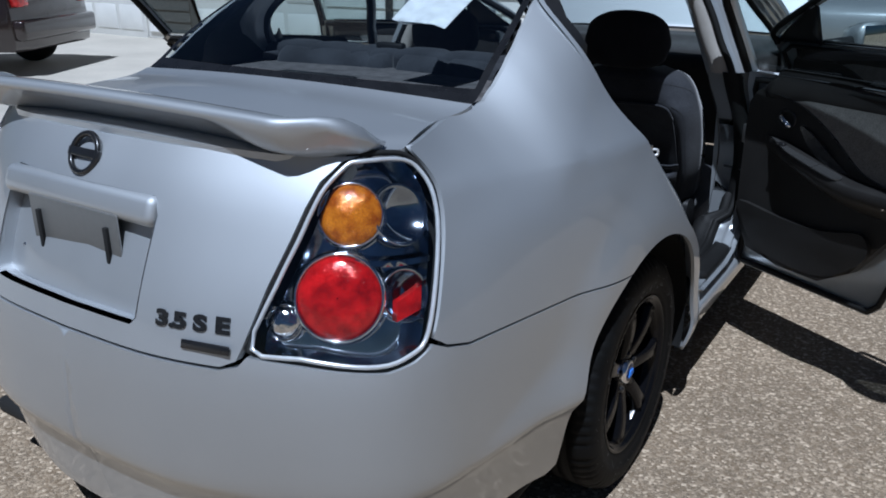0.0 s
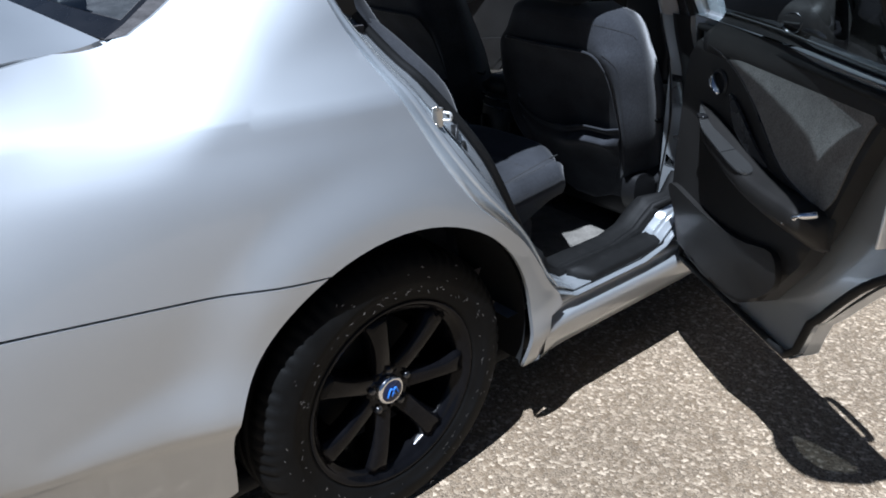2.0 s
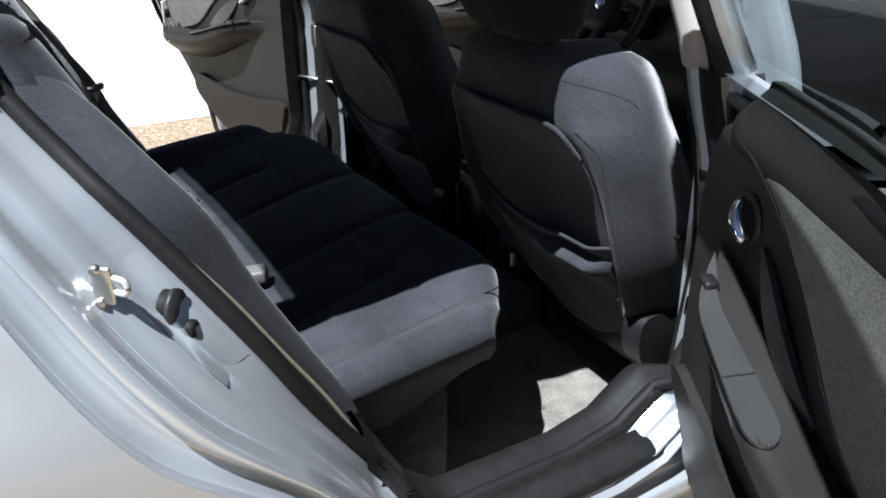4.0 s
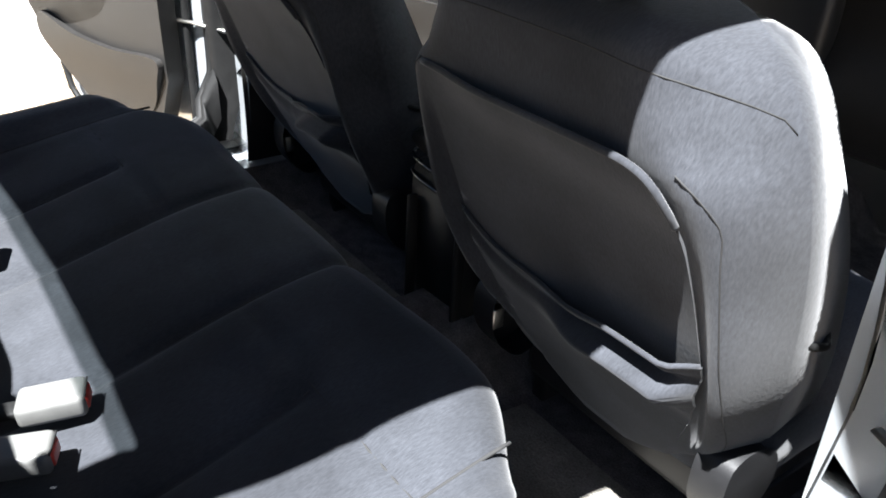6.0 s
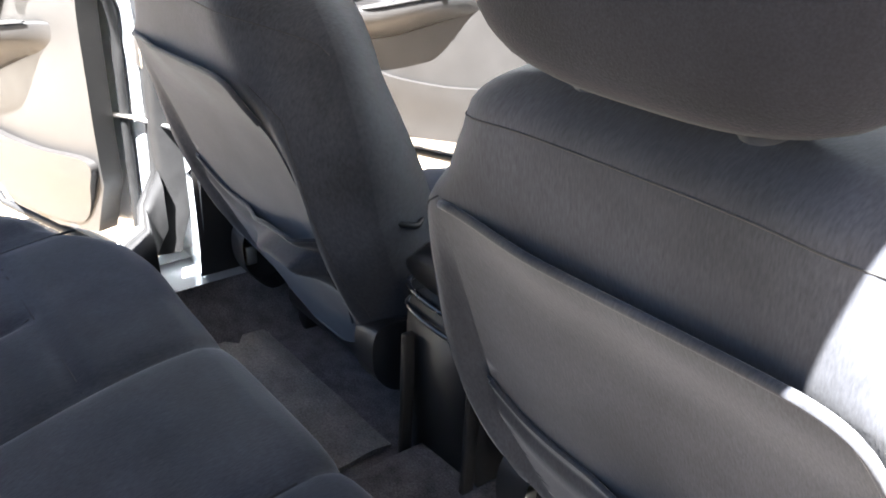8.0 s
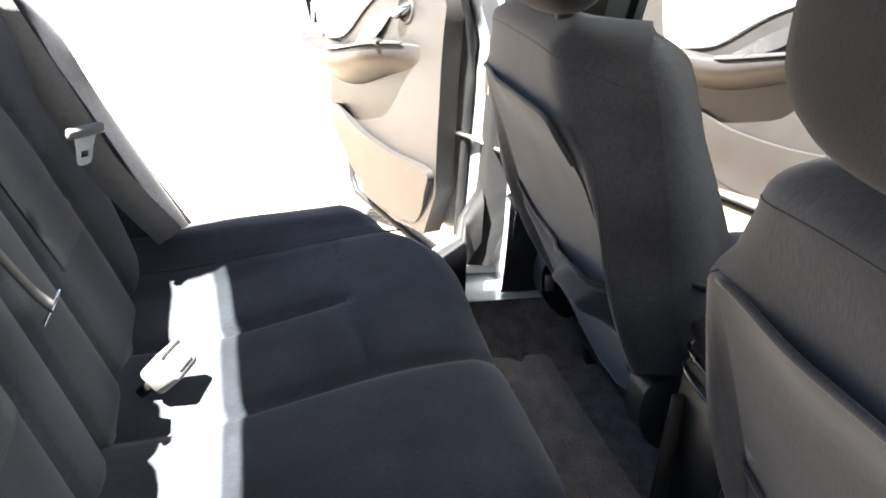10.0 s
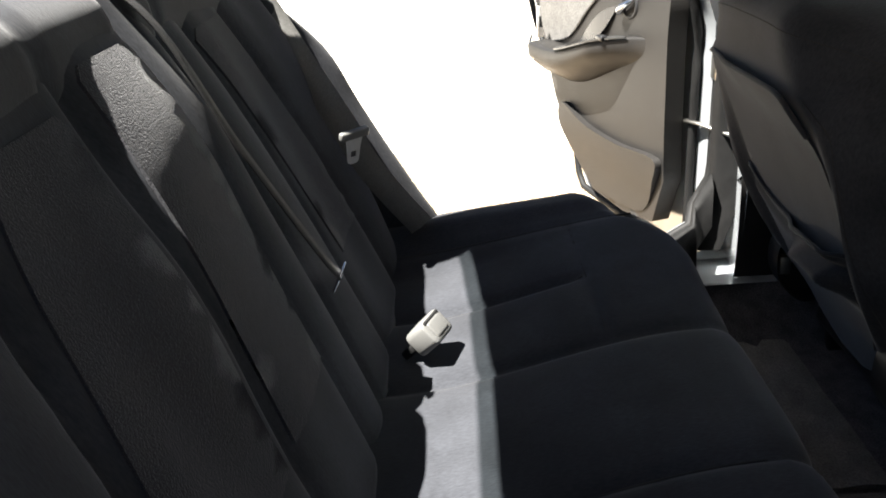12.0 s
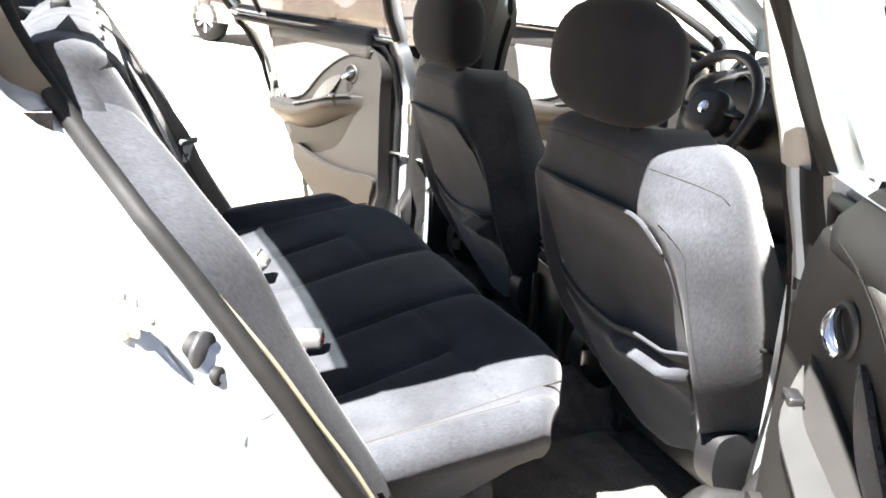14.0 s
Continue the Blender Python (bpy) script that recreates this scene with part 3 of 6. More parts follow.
# tail lamps
for side in (1, -1):
    def lamp(s, z, deep=0.0, side=side):
        return body(s, z, side, deep)
    sx, sy = at_x, at_y
    LAMP = spline([(sx(.457), .731), (sx(.55), .721), (sx(.642), .709), (sx(.688), .708), (sy(.198), .719), (sy(.233), .738), (sy(.268), .80), (sy(.329), .916), (sy(.351), .985), (sy(.347), 1.030), (sy(.318), 1.056), (sy(.24), 1.065),
                   (sx(.660), 1.065), (sx(.624), 1.058), (sx(.581), 1.024), (sx(.557), .983), (sx(.535), .932), (sx(.498), .850)], 3, True)
    LAMP = [(p[0], p[1]) for p in [(q.x, q.y) for q in [Vector(v) for v in LAMP]]]
    cen = sum((Vector(p) for p in LAMP), Vector((0, 0))) / len(LAMP)
    tl = part("tail_lamp", sheet(LAMP, lambda s, z: lamp(s, z, .056), .03, flange=.05, into=lambda v, side=side: (Vector((side * .8, -.6, 0)))), M["housing"], car,
              "clear tail lamp with round amber and red lamps in a dark bright-edged housing")
    part("lamp_lens", sheet(LAMP, lambda s, z: lamp(s, z, -.003), .03), M["lens"], tl, "clear lens").visible_shadow = False
    part("lamp_surround", tube([lamp(p[0] + (cen.x - p[0]) * .035, p[1] + (cen.y - p[1]) * .040, .001) for p in LAMP], .0046, 8, True), M["lamp_rim"], tl, "bright moulded rim")
    part("lamp_seal", tube([lamp(p[0] - (cen.x - p[0]) * .012, p[1] - (cen.y - p[1]) * .012, .012) for p in LAMP], .006, 6, True), M["gap"], tl)

    def dome(name, s, z, r, mat, deep, label):
        p = lamp(s, z, deep)
        ax = (lamp(s + .03, z, deep) - lamp(s - .03, z, deep)).normalized()
        ay = (lamp(s, z + .03, deep) - lamp(s, z - .03, deep)).normalized()
        az = ax.cross(ay).normalized() * (1 if side > 0 else -1)
        m = Matrix((ax, az.cross(ax), az)).transposed().to_4x4()
        m.translation = p
        prof = [(-.03, r * 1.17), (-.004, r * 1.15), (.012, r * 1.08), (.016, r * 1.03), (.012, r)]
        ob = part(name + "_rim", moved(lathe(prof, 40, "Z"), m), M["chrome"], tl)
        prof = [(.008, r)] + [(.008 + .022 * math.cos(q), r * math.sin(q)) for q in np.linspace(math.pi / 2, .02, 9)]
        part(name, moved(lathe(prof, 40, "Z"), m), mat, tl, label)
        return m
    dome("indicator", sx(.636), .960, .057, M["amber"], .045, "amber indicator")
    dome("stop_lamp", sx(.614), .822, .078, M["red_lamp"], .040, "round red stop lamp")
    dome("reversing_lamp", sx(.512), .772, .033, M["facet"], .046, "small clear reversing lamp")
    part("reflector", sheet([(sy(.182), .785), (sy(.238), .797), (sy(.252), .838), (sy(.188), .818)], lambda s, z: lamp(s, z, .010), .02, flange=.012, into=lambda v, side=side: Vector((-side, .3, 0))), M["red_lamp"], tl, "red side reflector")
    def dish(s_, z, r, deep):
        p = lamp(s_, z, deep)
        ax = (lamp(s_ + .03, z, deep) - lamp(s_ - .03, z, deep)).normalized()
        ay = (lamp(s_, z + .03, deep) - lamp(s_, z - .03, deep)).normalized()
        az = ax.cross(ay).normalized() * (1 if side > 0 else -1)
        m = Matrix((ax, az.cross(ax), az)).transposed().to_4x4()
        m.translation = p
        part("reflector_bowl", moved(lathe([(-.022, 0), (-.021, r * .3), (-.014, r * .62), (0, r * .9), (.006, r), (.004, r * 1.05), (-.02, r * 1.05)], 36, "Z"), m), M["housing"], tl, "mirrored reflector bowl")
    dish(sy(.262), .955, .058, .034)
    dish(sy(.222), .818, .050, .034)
    dish(sx(.468), .800, .020, .030)
    part("lamp_shelf", sheet([(sx(.60), .886), (sy(.30), .868), (sy(.305), .878), (sx(.60), .896)], lambda s_, z: lamp(s_, z, .022), .02, flange=.03, into=lambda v, side=side: Vector((-side * .6, .6, 0))), M["housing"], tl)

# glass, roof, bonnet
def back_glass(u, y):
    e = body(at_y(y), glass_line(y))
    return Vector((u * (e.x - .006), y - .035 * (1 - u * u) * ease(1.3 - y, 0, .5), e.z - .002 + .045 * (1 - u * u) * ease(y, .67, 1.2)))
bg = part("rear_window", sheet([(-.965, .72), (.965, .72), (.965, 1.216), (-.965, 1.216)], back_glass, .05), M["glass_tint"], car, "tinted rear window with black border")
bg.visible_shadow = False
part("window_border", sheet([(-1, .676), (1, .676), (1, 1.42), (-1, 1.42)], lambda u, y: back_glass(u, y) + Vector((0, 0, -.001)), .04, holes=[[(-.965, .72), (-.965, 1.238), (.965, 1.238), (.965, .72)]]), M["black_gloss"], bg, "black glass border")
part("dotted_band", sheet([(-.965, 1.2165), (.965, 1.2165), (.965, 1.2375), (-.965, 1.2375)], back_glass, .05), M["glass_dark"], bg, "half-dark dotted band along the border")
part("paper_tag", sheet([(.335, .915), (.655, .898), (.700, 1.045), (.362, 1.065)], lambda u, y: back_glass(u, y) + Vector((0, -.002, -.009 - .006 * math.sin(u * 19))), .02, flange=.0012, into=(0, 0, -1)), M["white_print"], bg, "white paper tag taped inside the glass")
def roof(u, y):
    e = body(at_y(y), 1.424 if y > 1.42 else glass_line(y))
    return Vector((u * (e.x + .0), y, min(e.z, 1.424) + (.045 + .012 * ease(y, 1.4, 2.0)) * (1 - u * u)))
part("roof", sheet([(-1, 1.40), (1, 1.40), (1, 2.96), (-1, 2.96)], lambda u, y: roof(u, y) + Vector((0, 0, -.012 * ease(y, 2.7, 2.96))), .06, flange=.02, into=(0, 0, -1)), M["paint"], car, "silver roof")
part("headliner", sheet([(-1, 1.43), (1, 1.43), (1, 2.9), (-1, 2.9)], lambda u, y: roof(u * .97, y) + Vector((0, 0, -.034)), .08), M["liner"], car, "pale grey cloth roof lining")
part("roof_header", tube([roof(u, 1.40) + Vector((0, .03, -.03)) for u in np.linspace(-.97, .97, 20)], .03, 8, flat=.6), M["liner"], car)
def screen(u, t):
    y = 2.96 + .72 * t
    e0, e1 = body(at_y(2.97), 1.40), body(at_y(3.62), 1.02)
    w = e0.x + (e1.x - e0.x) * t
    return Vector((u * w, 2.96 + .70 * t + .10 * (1 - u * u) * t, 1.412 - .395 * t + .04 * (1 - u * u) * (1 - t)))
part("windscreen", sheet([(-1, 0), (1, 0), (1, 1), (-1, 1)], screen, .08), M["glass"], car, "clear windscreen").visible_shadow = False
def bonnet(u, t):
    y = .02 + 1.02 * t
    w = .70 - .13 * t * t
    return Vector((u * w, y - .10 * u * u * t, .03 * (1 - u * u) - .10 * t * t))
bn = part("bonnet", sheet([(-1, 0), (1, 0), (1, 1), (-1, 1)], bonnet, .07, flange=.025, into=(0, 0, -1)), M["paint"], car, "silver bonnet propped wide open")
bn.matrix_local = Matrix.Translation((0, 3.72, 1.0)) @ Matrix.Rotation(radians(58), 4, "X")
part("bonnet_underside", sheet([(-.93, .03), (.93, .03), (.93, .95), (-.93, .95)], lambda u, t: bonnet(u, t) - Vector((0, 0, .018)), .08), M["white_print"], bn, "pale painted underside")
part("cowl", block((-.68, 3.58, .94), (.68, 3.76, .985), .015), M["black_plastic"], car)
part("engine_cover", block((-.60, 3.80, .62), (.60, 4.60, .80), .04), M["black_plastic"], car)
bm = sheet([(float(ARC_N[600]), .22), (ARC[-1], .22), (ARC[-1], .72), (float(ARC_N[600]), .72)], lambda s, z: body(s, z), .05, flange=.03, into=lambda v: Vector((0, -1, 0)))
bmesh.ops.mirror(bm, geom=bm.verts[:] + bm.edges[:] + bm.faces[:], axis="X", merge_dist=.001)
part("front_bumper", bm, M["paint"], car, "silver front bumper")

# wheels
def make_wheel(side):
    R = .335
    prof = [(-.085, .225), (-.10, .24), (-.108, .275), (-.104, .305), (-.092, .322), (-.070, R - .003), (-.045, R), (-.043, R - .007), (-.035, R - .007), (-.033, R), (-.006, R), (-.004, R - .007),
            (.004, R - .007), (.006, R), (.033, R), (.035, R - .007), (.043, R - .007), (.045, R), (.070, R - .003), (.092, .322), (.104, .305), (.108, .275), (.1075, .262), (.1055, .260), (.103, .24), (.098, .226), (.085, .222)]
    def sipes(q, a, r):
        return r - .006 * (1 if (q * 36 / math.pi) % 1.0 < .16 else 0) if abs(a) > .05 and r > .318 else r
    w = part("wheel", lathe(prof, 288, "X", bend=sipes), M["tyre"], car, "worn black tyre on a black seven-spoke alloy wheel")
    rim = part("rim", lathe([(-.08, .222), (-.06, .200), (.02, .196), (.070, .204), (.088, .214), (.094, .226), (.100, .226), (.101, .220), (.092, .212), (.084, .205), (.0835, .199), (.06, .192), (-.05, .188), (-.07, .20)], 96, "X", True), M["wheel"], w, "satin black rim")
    for k in range(7):
        rings = []
        for t in np.linspace(0, 1, 9):
            r = .040 + t * .163
            wd = .036 - .006 * math.sin(t * math.pi) + .008 * t ** 4
            x0 = .058 + .024 * math.sin(t * math.pi * .6) + .004
            rings.append([Vector((x, y, r)) for x, y in ((x0, -wd * .62), (x0 + .006, -wd * .4), (x0 + .003, 0), (x0 + .006, wd * .4), (x0, wd * .62), (x0 - .03, wd), (x0 - .03, -wd))])
        part("spoke", moved(loft(rings), Matrix.Rotation(2 * math.pi * (k + .22) / 7, 4, "X")), M["wheel"], w)
    part("hub", lathe([(.02, .062), (.062, .060), (.070, .052), (.066, .040), (.066, .0)], 48, "X"), M["wheel"], w)
    cap = part("centre_cap", lathe([(.066, .036), (.078, .034), (.081, .030), (.081, .027)], 40, "X"), M["chrome"], w, "chrome-ringed blue centre cap")
    part("cap_face", lathe([(.0805, .028), (.083, .015), (.084, .0)], 32, "X"), M["blue_badge"], cap)
    for k in range(2):
        part("cap_mark", moved(tube(spline([(.0855, -.016 + .012 * k, -.010), (.0855, -.006 + .012 * k, .010), (.0855, .004 + .010 * k, -.006)], 5), .0022, 6, up=(1, 0, 0)), Matrix()), M["blue_print"], cap)
    for k in range(5):
        q = 2 * math.pi * k / 5
        part("wheel_nut", moved(lathe([(.055, .011), (.074, .010), (.078, .006), (.078, .0)], 6, "X"), Matrix.Translation((0, math.sin(q) * .052, math.cos(q) * .052))), M["black_gloss"], w)
    rnd = random.Random(4)
    bm = bmesh.new()
    for _ in range(130):
        q, r = rnd.uniform(0, 6.28), rnd.choice((rnd.uniform(.245, .262), rnd.uniform(.262, .318)))
        l, tw = rnd.uniform(.001, .005), rnd.uniform(-.9, .9)
        c = Vector((.1086 - max(0, (r - .275)) * .14 + .0006, math.cos(q) * r, math.sin(q) * r))
        d = Vector((0, -math.sin(q + tw), math.cos(q + tw)))
        o = Vector((0, d.z, -d.y)) * .0007
        bm.faces.new([bm.verts.new(c + v) for v in (-d * l - o, d * l * .8 - o, d * l + o, -d * l * .7 + o)])
    tagged(part("tyre_scuffs", bm, M["scuff"], w), "pale scuff flecks on the sidewall", kind="stuff")
    part("brake_disc", lathe([(-.02, .145), (.0, .145), (.0, .06), (-.02, .06)], 48, "X", True), M["gap"], w)
    part("rim_scuff", moved(block((.058, -.055, -.199), (.078, .055, -.193), .002), Matrix.Rotation(radians(30), 4, "X")), M["wheel_scuff"], w, "bare scuffed metal patch")
    w.matrix_local = pose(side * .755, 1.07, .325) if side > 0 else pose(side * .755, 1.07, .325, 0, 0, 180)
    return w
wheel = make_wheel(1)
for x, y, q in ((-.755, 1.07, 180), (.755, 3.87, 0), (-.755, 3.87, 180)):
    copy_thing(wheel, pose(x, y, .325, 37 if y > 2 else 11, 0, q))
for side in (1, -1):
    for yc in (1.08, 3.87):
        rings = [[Vector((side * min(x, abs(body(at_y(yc + math.cos(radians(a)) * .39), max(.30, .34 + math.sin(radians(a)) * .39)).x) - inset), yc + math.cos(radians(a)) * r, .34 + math.sin(radians(a)) * r)) for a in range(-15, 196, 6)] for x, r, inset in ((.865, .386, .012), (.84, .41, .03), (.52, .40, 0), (.50, .05, 0))]
        part("wheel_arch_liner", loft(rings, cap=False, closed=False), M["gap"], car)

# ---- door openings ----
def opening_band(loop, side, closed_at, name, lip=None):
    """The painted rebate of a door opening, from the outer skin to the inner lip, with its rubber seal."""
    c = Vector(closed_at)
    P, lips = [], []
    for i in range(len(loop)):
        a, b = Vector(loop[i]), Vector(loop[(i + 1) % len(loop)])
        k = max(1, int((b - a).length / .03 + .5))
        P += [a.lerp(b, j / k) for j in range(k)]
        if lip:
            a, b = Vector(lip[i]), Vector(lip[(i + 1) % len(loop)])
            lips += [a.lerp(b, j / k) for j in range(k)]
    def ringed(shrink, deep):
        out = []
        for i, p in enumerate(P):
            t = (P[(i + 1) % len(P)] - P[i - 1]).normalized()
            n = Vector((-t.y, t.x))
            if n.dot(c - p) < 0:
                n = -n
            q = p + n * shrink
            if lip:
                q = p.lerp(lips[i], shrink / .066)
            b = body(at_y(p.x), p.y, side)
            out.append(Vector((side * (abs(b.x) - deep * (.7 if p.y < .45 else (.40 if p.x > c.x + .3 else 1 - .62 * ease(p.y, 1.10, 1.28) + .14 * ease(p.y, 1.33, 1.37)))), q.x, q.y)))
        return out
    rings = [ringed(-.004, .005), ringed(.001, .008), ringed(.003, .018), ringed(.0055, .042), ringed(.008, .051), ringed(.0135, .052), ringed(.0155, .044), ringed(.017, .030), ringed(.0185, .026), ringed(.0235, .027), ringed(.0255, .033), ringed(.0275, .058), ringed(.030, .070), ringed(.036, .074), ringed(.041, .080), ringed(.047, .108), ringed(.052, .120), ringed(.060, .127), ringed(.066, .140), ringed(.066, .18)]
    part(name, loft(rings, cap=False), M["jamb"], car, "silver painted door rebate")
    part("door_seal", tube(ringed(.069, .136), .0125, 8, True), M["rubber"], car, "black rubber door seal")
    return ringed


rear_ring = {}
for side in (1, -1):
    rear_ring[side] = opening_band(OPEN_REAR, side, (1.75, .85), "rear_door_rebate", LIP_REAR)
    opening_band(OPEN_FRONT, side, (2.8, .85), "front_door_rebate")
    # centre pillar: painted below and above, black cover in the middle
    def pil(y, z, side=side):
        return body(at_y(y), z, side, .028)
    part("centre_pillar", sheet([(2.212, .36), (2.345, .36), (2.325, .6), (2.315, 1.39), (2.207, 1.39)], pil, .04, flange=.12, into=inward), M["jamb"], car, "silver centre door pillar")
    part("pillar_trim", sheet([(2.20, .36), (2.33, .36), (2.32, 1.0), (2.20, 1.0)], lambda y, z, side=side: body(at_y(y), z, side, .15), .05), M["trim"], car)
    # black cover on the face of the pillar that looks at the rear seat
    rings = []
    for z in np.linspace(.40, 1.012, 14):
        bx = abs(body(at_y(2.19), z, side).x)
        fade = .03 * (1 - ease(z, .40, .50))
        rings.append([Vector((side * x, y - fade, z)) for x, y in ((bx - .004, 2.226), (bx - .008, 2.190), (bx - .030, 2.166), (bx - .064, 2.160), (bx - .086, 2.170), (bx - .094, 2.215))])
    part("pillar_weatherstrip", loft(rings, cap=False, closed=False), M["rubber"], car, "broad black rubber weatherstrip on the pillar")
    # pale cover of the pillar's upper half
    rings = []
    for z in np.linspace(1.006, 1.385, 9):
        bx = abs(body(at_y(2.19), z, side).x)
        rings.append([Vector((side * x, y, z)) for x, y in ((bx - .056, 2.225), (bx - .058, 2.195), (bx - .070, 2.172), (bx - .105, 2.166), (bx - .130, 2.180), (bx - .136, 2.235))])
    part("pillar_upper_trim", loft(rings, cap=False, closed=False), M["pale_trim"], car, "pale grey upper pillar trim")
    # sill tread plate
    rings = []
    for t in np.linspace(0, 1, 8):
        rings.append([Vector((side * x, 1.70 + (x - .80) * .7 * (1 - t) + .375 * t, z + .004 * t)) for x, z in ((.853, .386), (.846, .394), (.815, .402), (.796, .406), (.796, .385), (.853, .366))])
    tp = loft(rings)
    keep = [i for i, p in enumerate(rear_ring[side](.07, .15)) if p.z < .56 and p.y > 1.50]
    keep = sorted(keep, key=lambda i: rear_ring[side](.07, .15)[i].y)
    strip = [[rear_ring[side](*q)[i] + Vector((0, 0, up_)) for i in keep] for q, up_ in (((.058, .112), -.004), ((.060, .116), .006), ((.064, .126), .011), ((.070, .140), .009), ((.074, .150), .003), ((.078, .160), .007), ((.082, .185), .012), ((.084, .215), .010), ((.080, .245), -.012), ((.076, .250), -.10))]
    part("sill_seal", loft(strip, cap=False, closed=False), M["rubber"], car, "broad black sill seal")
    part("tread_plate", tp, M["rubber"], car, "black ribbed sill tread plate")
    # raised pad pressed into the rebate round the bump stop
    prof = [(.0435, .086), (.0455, .098), (.048, .112), (.052, .120), (.057, .1235), (.061, .1275)]
    flat_, proud = [rear_ring[side](*q) for q in prof], [rear_ring[side](q[0], q[1] - .009) for q in prof]
    run = [i for i, p in enumerate(flat_[2]) if p.y < 1.5 and .745 < p.z < .905]
    pad = []
    for n_, i in enumerate(run):
        e = ease(n_, 0, 2.2) * ease(len(run) - 1 - n_, 0, 2.2)
        pad.append([flat_[k_][i].lerp(proud[k_][i], e * (0 if k_ in (0, len(prof) - 1) else 1)) for k_ in range(len(prof))])
    part("jamb_pad", loft(pad, cap=False, closed=False), M["jamb"], car, "raised pressing in the door rebate")
    # latch striker and bump stop on the rear rebate
    st = part("striker_plate", moved(block((-.003, -.012, -.022), (.003, .012, .022), .003), Matrix.Translation((side * .770, 1.259, .90)) @ Matrix.Rotation(side * radians(-38), 4, "Z")), M["steel"], car, "zinc latch striker")
    m = Matrix.Translation((side * .771, 1.262, .90)) @ Matrix.Rotation(side * radians(-38), 4, "Z")
    part("striker_loop", moved(tube(spline([(-side * .004, 0, .009), (side * .003, .020, .009), (side * .004, .025, .004), (side * .004, .025, -.003), (side * .003, .020, -.007), (-side * .004, 0, -.007)], 5), .0036, 8), m), M["bright_steel"], st)
    for dz in (-.018, .020):
        part("striker_bolt", moved(lathe([(-.002, .006), (.005, .0055), (.005, 0)], 6, "X"), m @ Matrix.Translation((side * .004, -.006, dz))), M["steel"], st)
    seat_ = [min(rear_ring[side](.053, .1105), key=lambda p: (p - Vector((side * .726, 1.334, z_))).length) for z_ in (.826, .795)]
    turn_ = Matrix.Rotation(radians(50 if side > 0 else 130), 4, "Z")
    bs = part("bump_stop", moved(lathe([(-.012, .0205), (-.004, .020), (.0, .0175), (.001, .012), (-.003, .009), (-.004, 0)], 24, "X"), Matrix.Translation(seat_[0]) @ turn_), M["rubber"], car, "black rubber bump stop with a hollow face")
    plate_m = Matrix.Translation((seat_[0] + seat_[1]) / 2) @ turn_
    part("stop_base", moved(loft([[Vector((x_, a, b_)) for a, b_ in oval(0, 0, .024, .036, 2.2, 20)] for x_ in (-.014, -.007)]), plate_m), M["black_plastic"], bs, "black plastic base plate")
    part("stop_screw", moved(lathe([(-.010, .0125), (-.003, .012), (.0, .009), (.0, .005), (-.003, .004), (-.003, 0)], 14, "X"), Matrix.Translation(seat_[1]) @ turn_), M["rubber"], bs)
    # door hinges and the check strap on the centre pillar
    for z in (.50, .80):
        part("door_hinge", block((side * .835 - .02, 2.16, z - .035), (side * .835 + .02, 2.215, z + .035), .006), M["steel"], car, "bare steel door hinge")
    part("check_strap", tube([(side * .76, 2.20, .66), (side * .86, 2.15, .665), (side * .93, 2.10, .665)], .008, 6, flat=.5), M["steel"], car)


# ---- doors, built shut and then swung about their hinges ----
def shut_to(hx, hy):
    return Matrix.Translation((-hx, -hy, 0))


def hang(ob, m):
    ob.data.transform(m)
    return ob


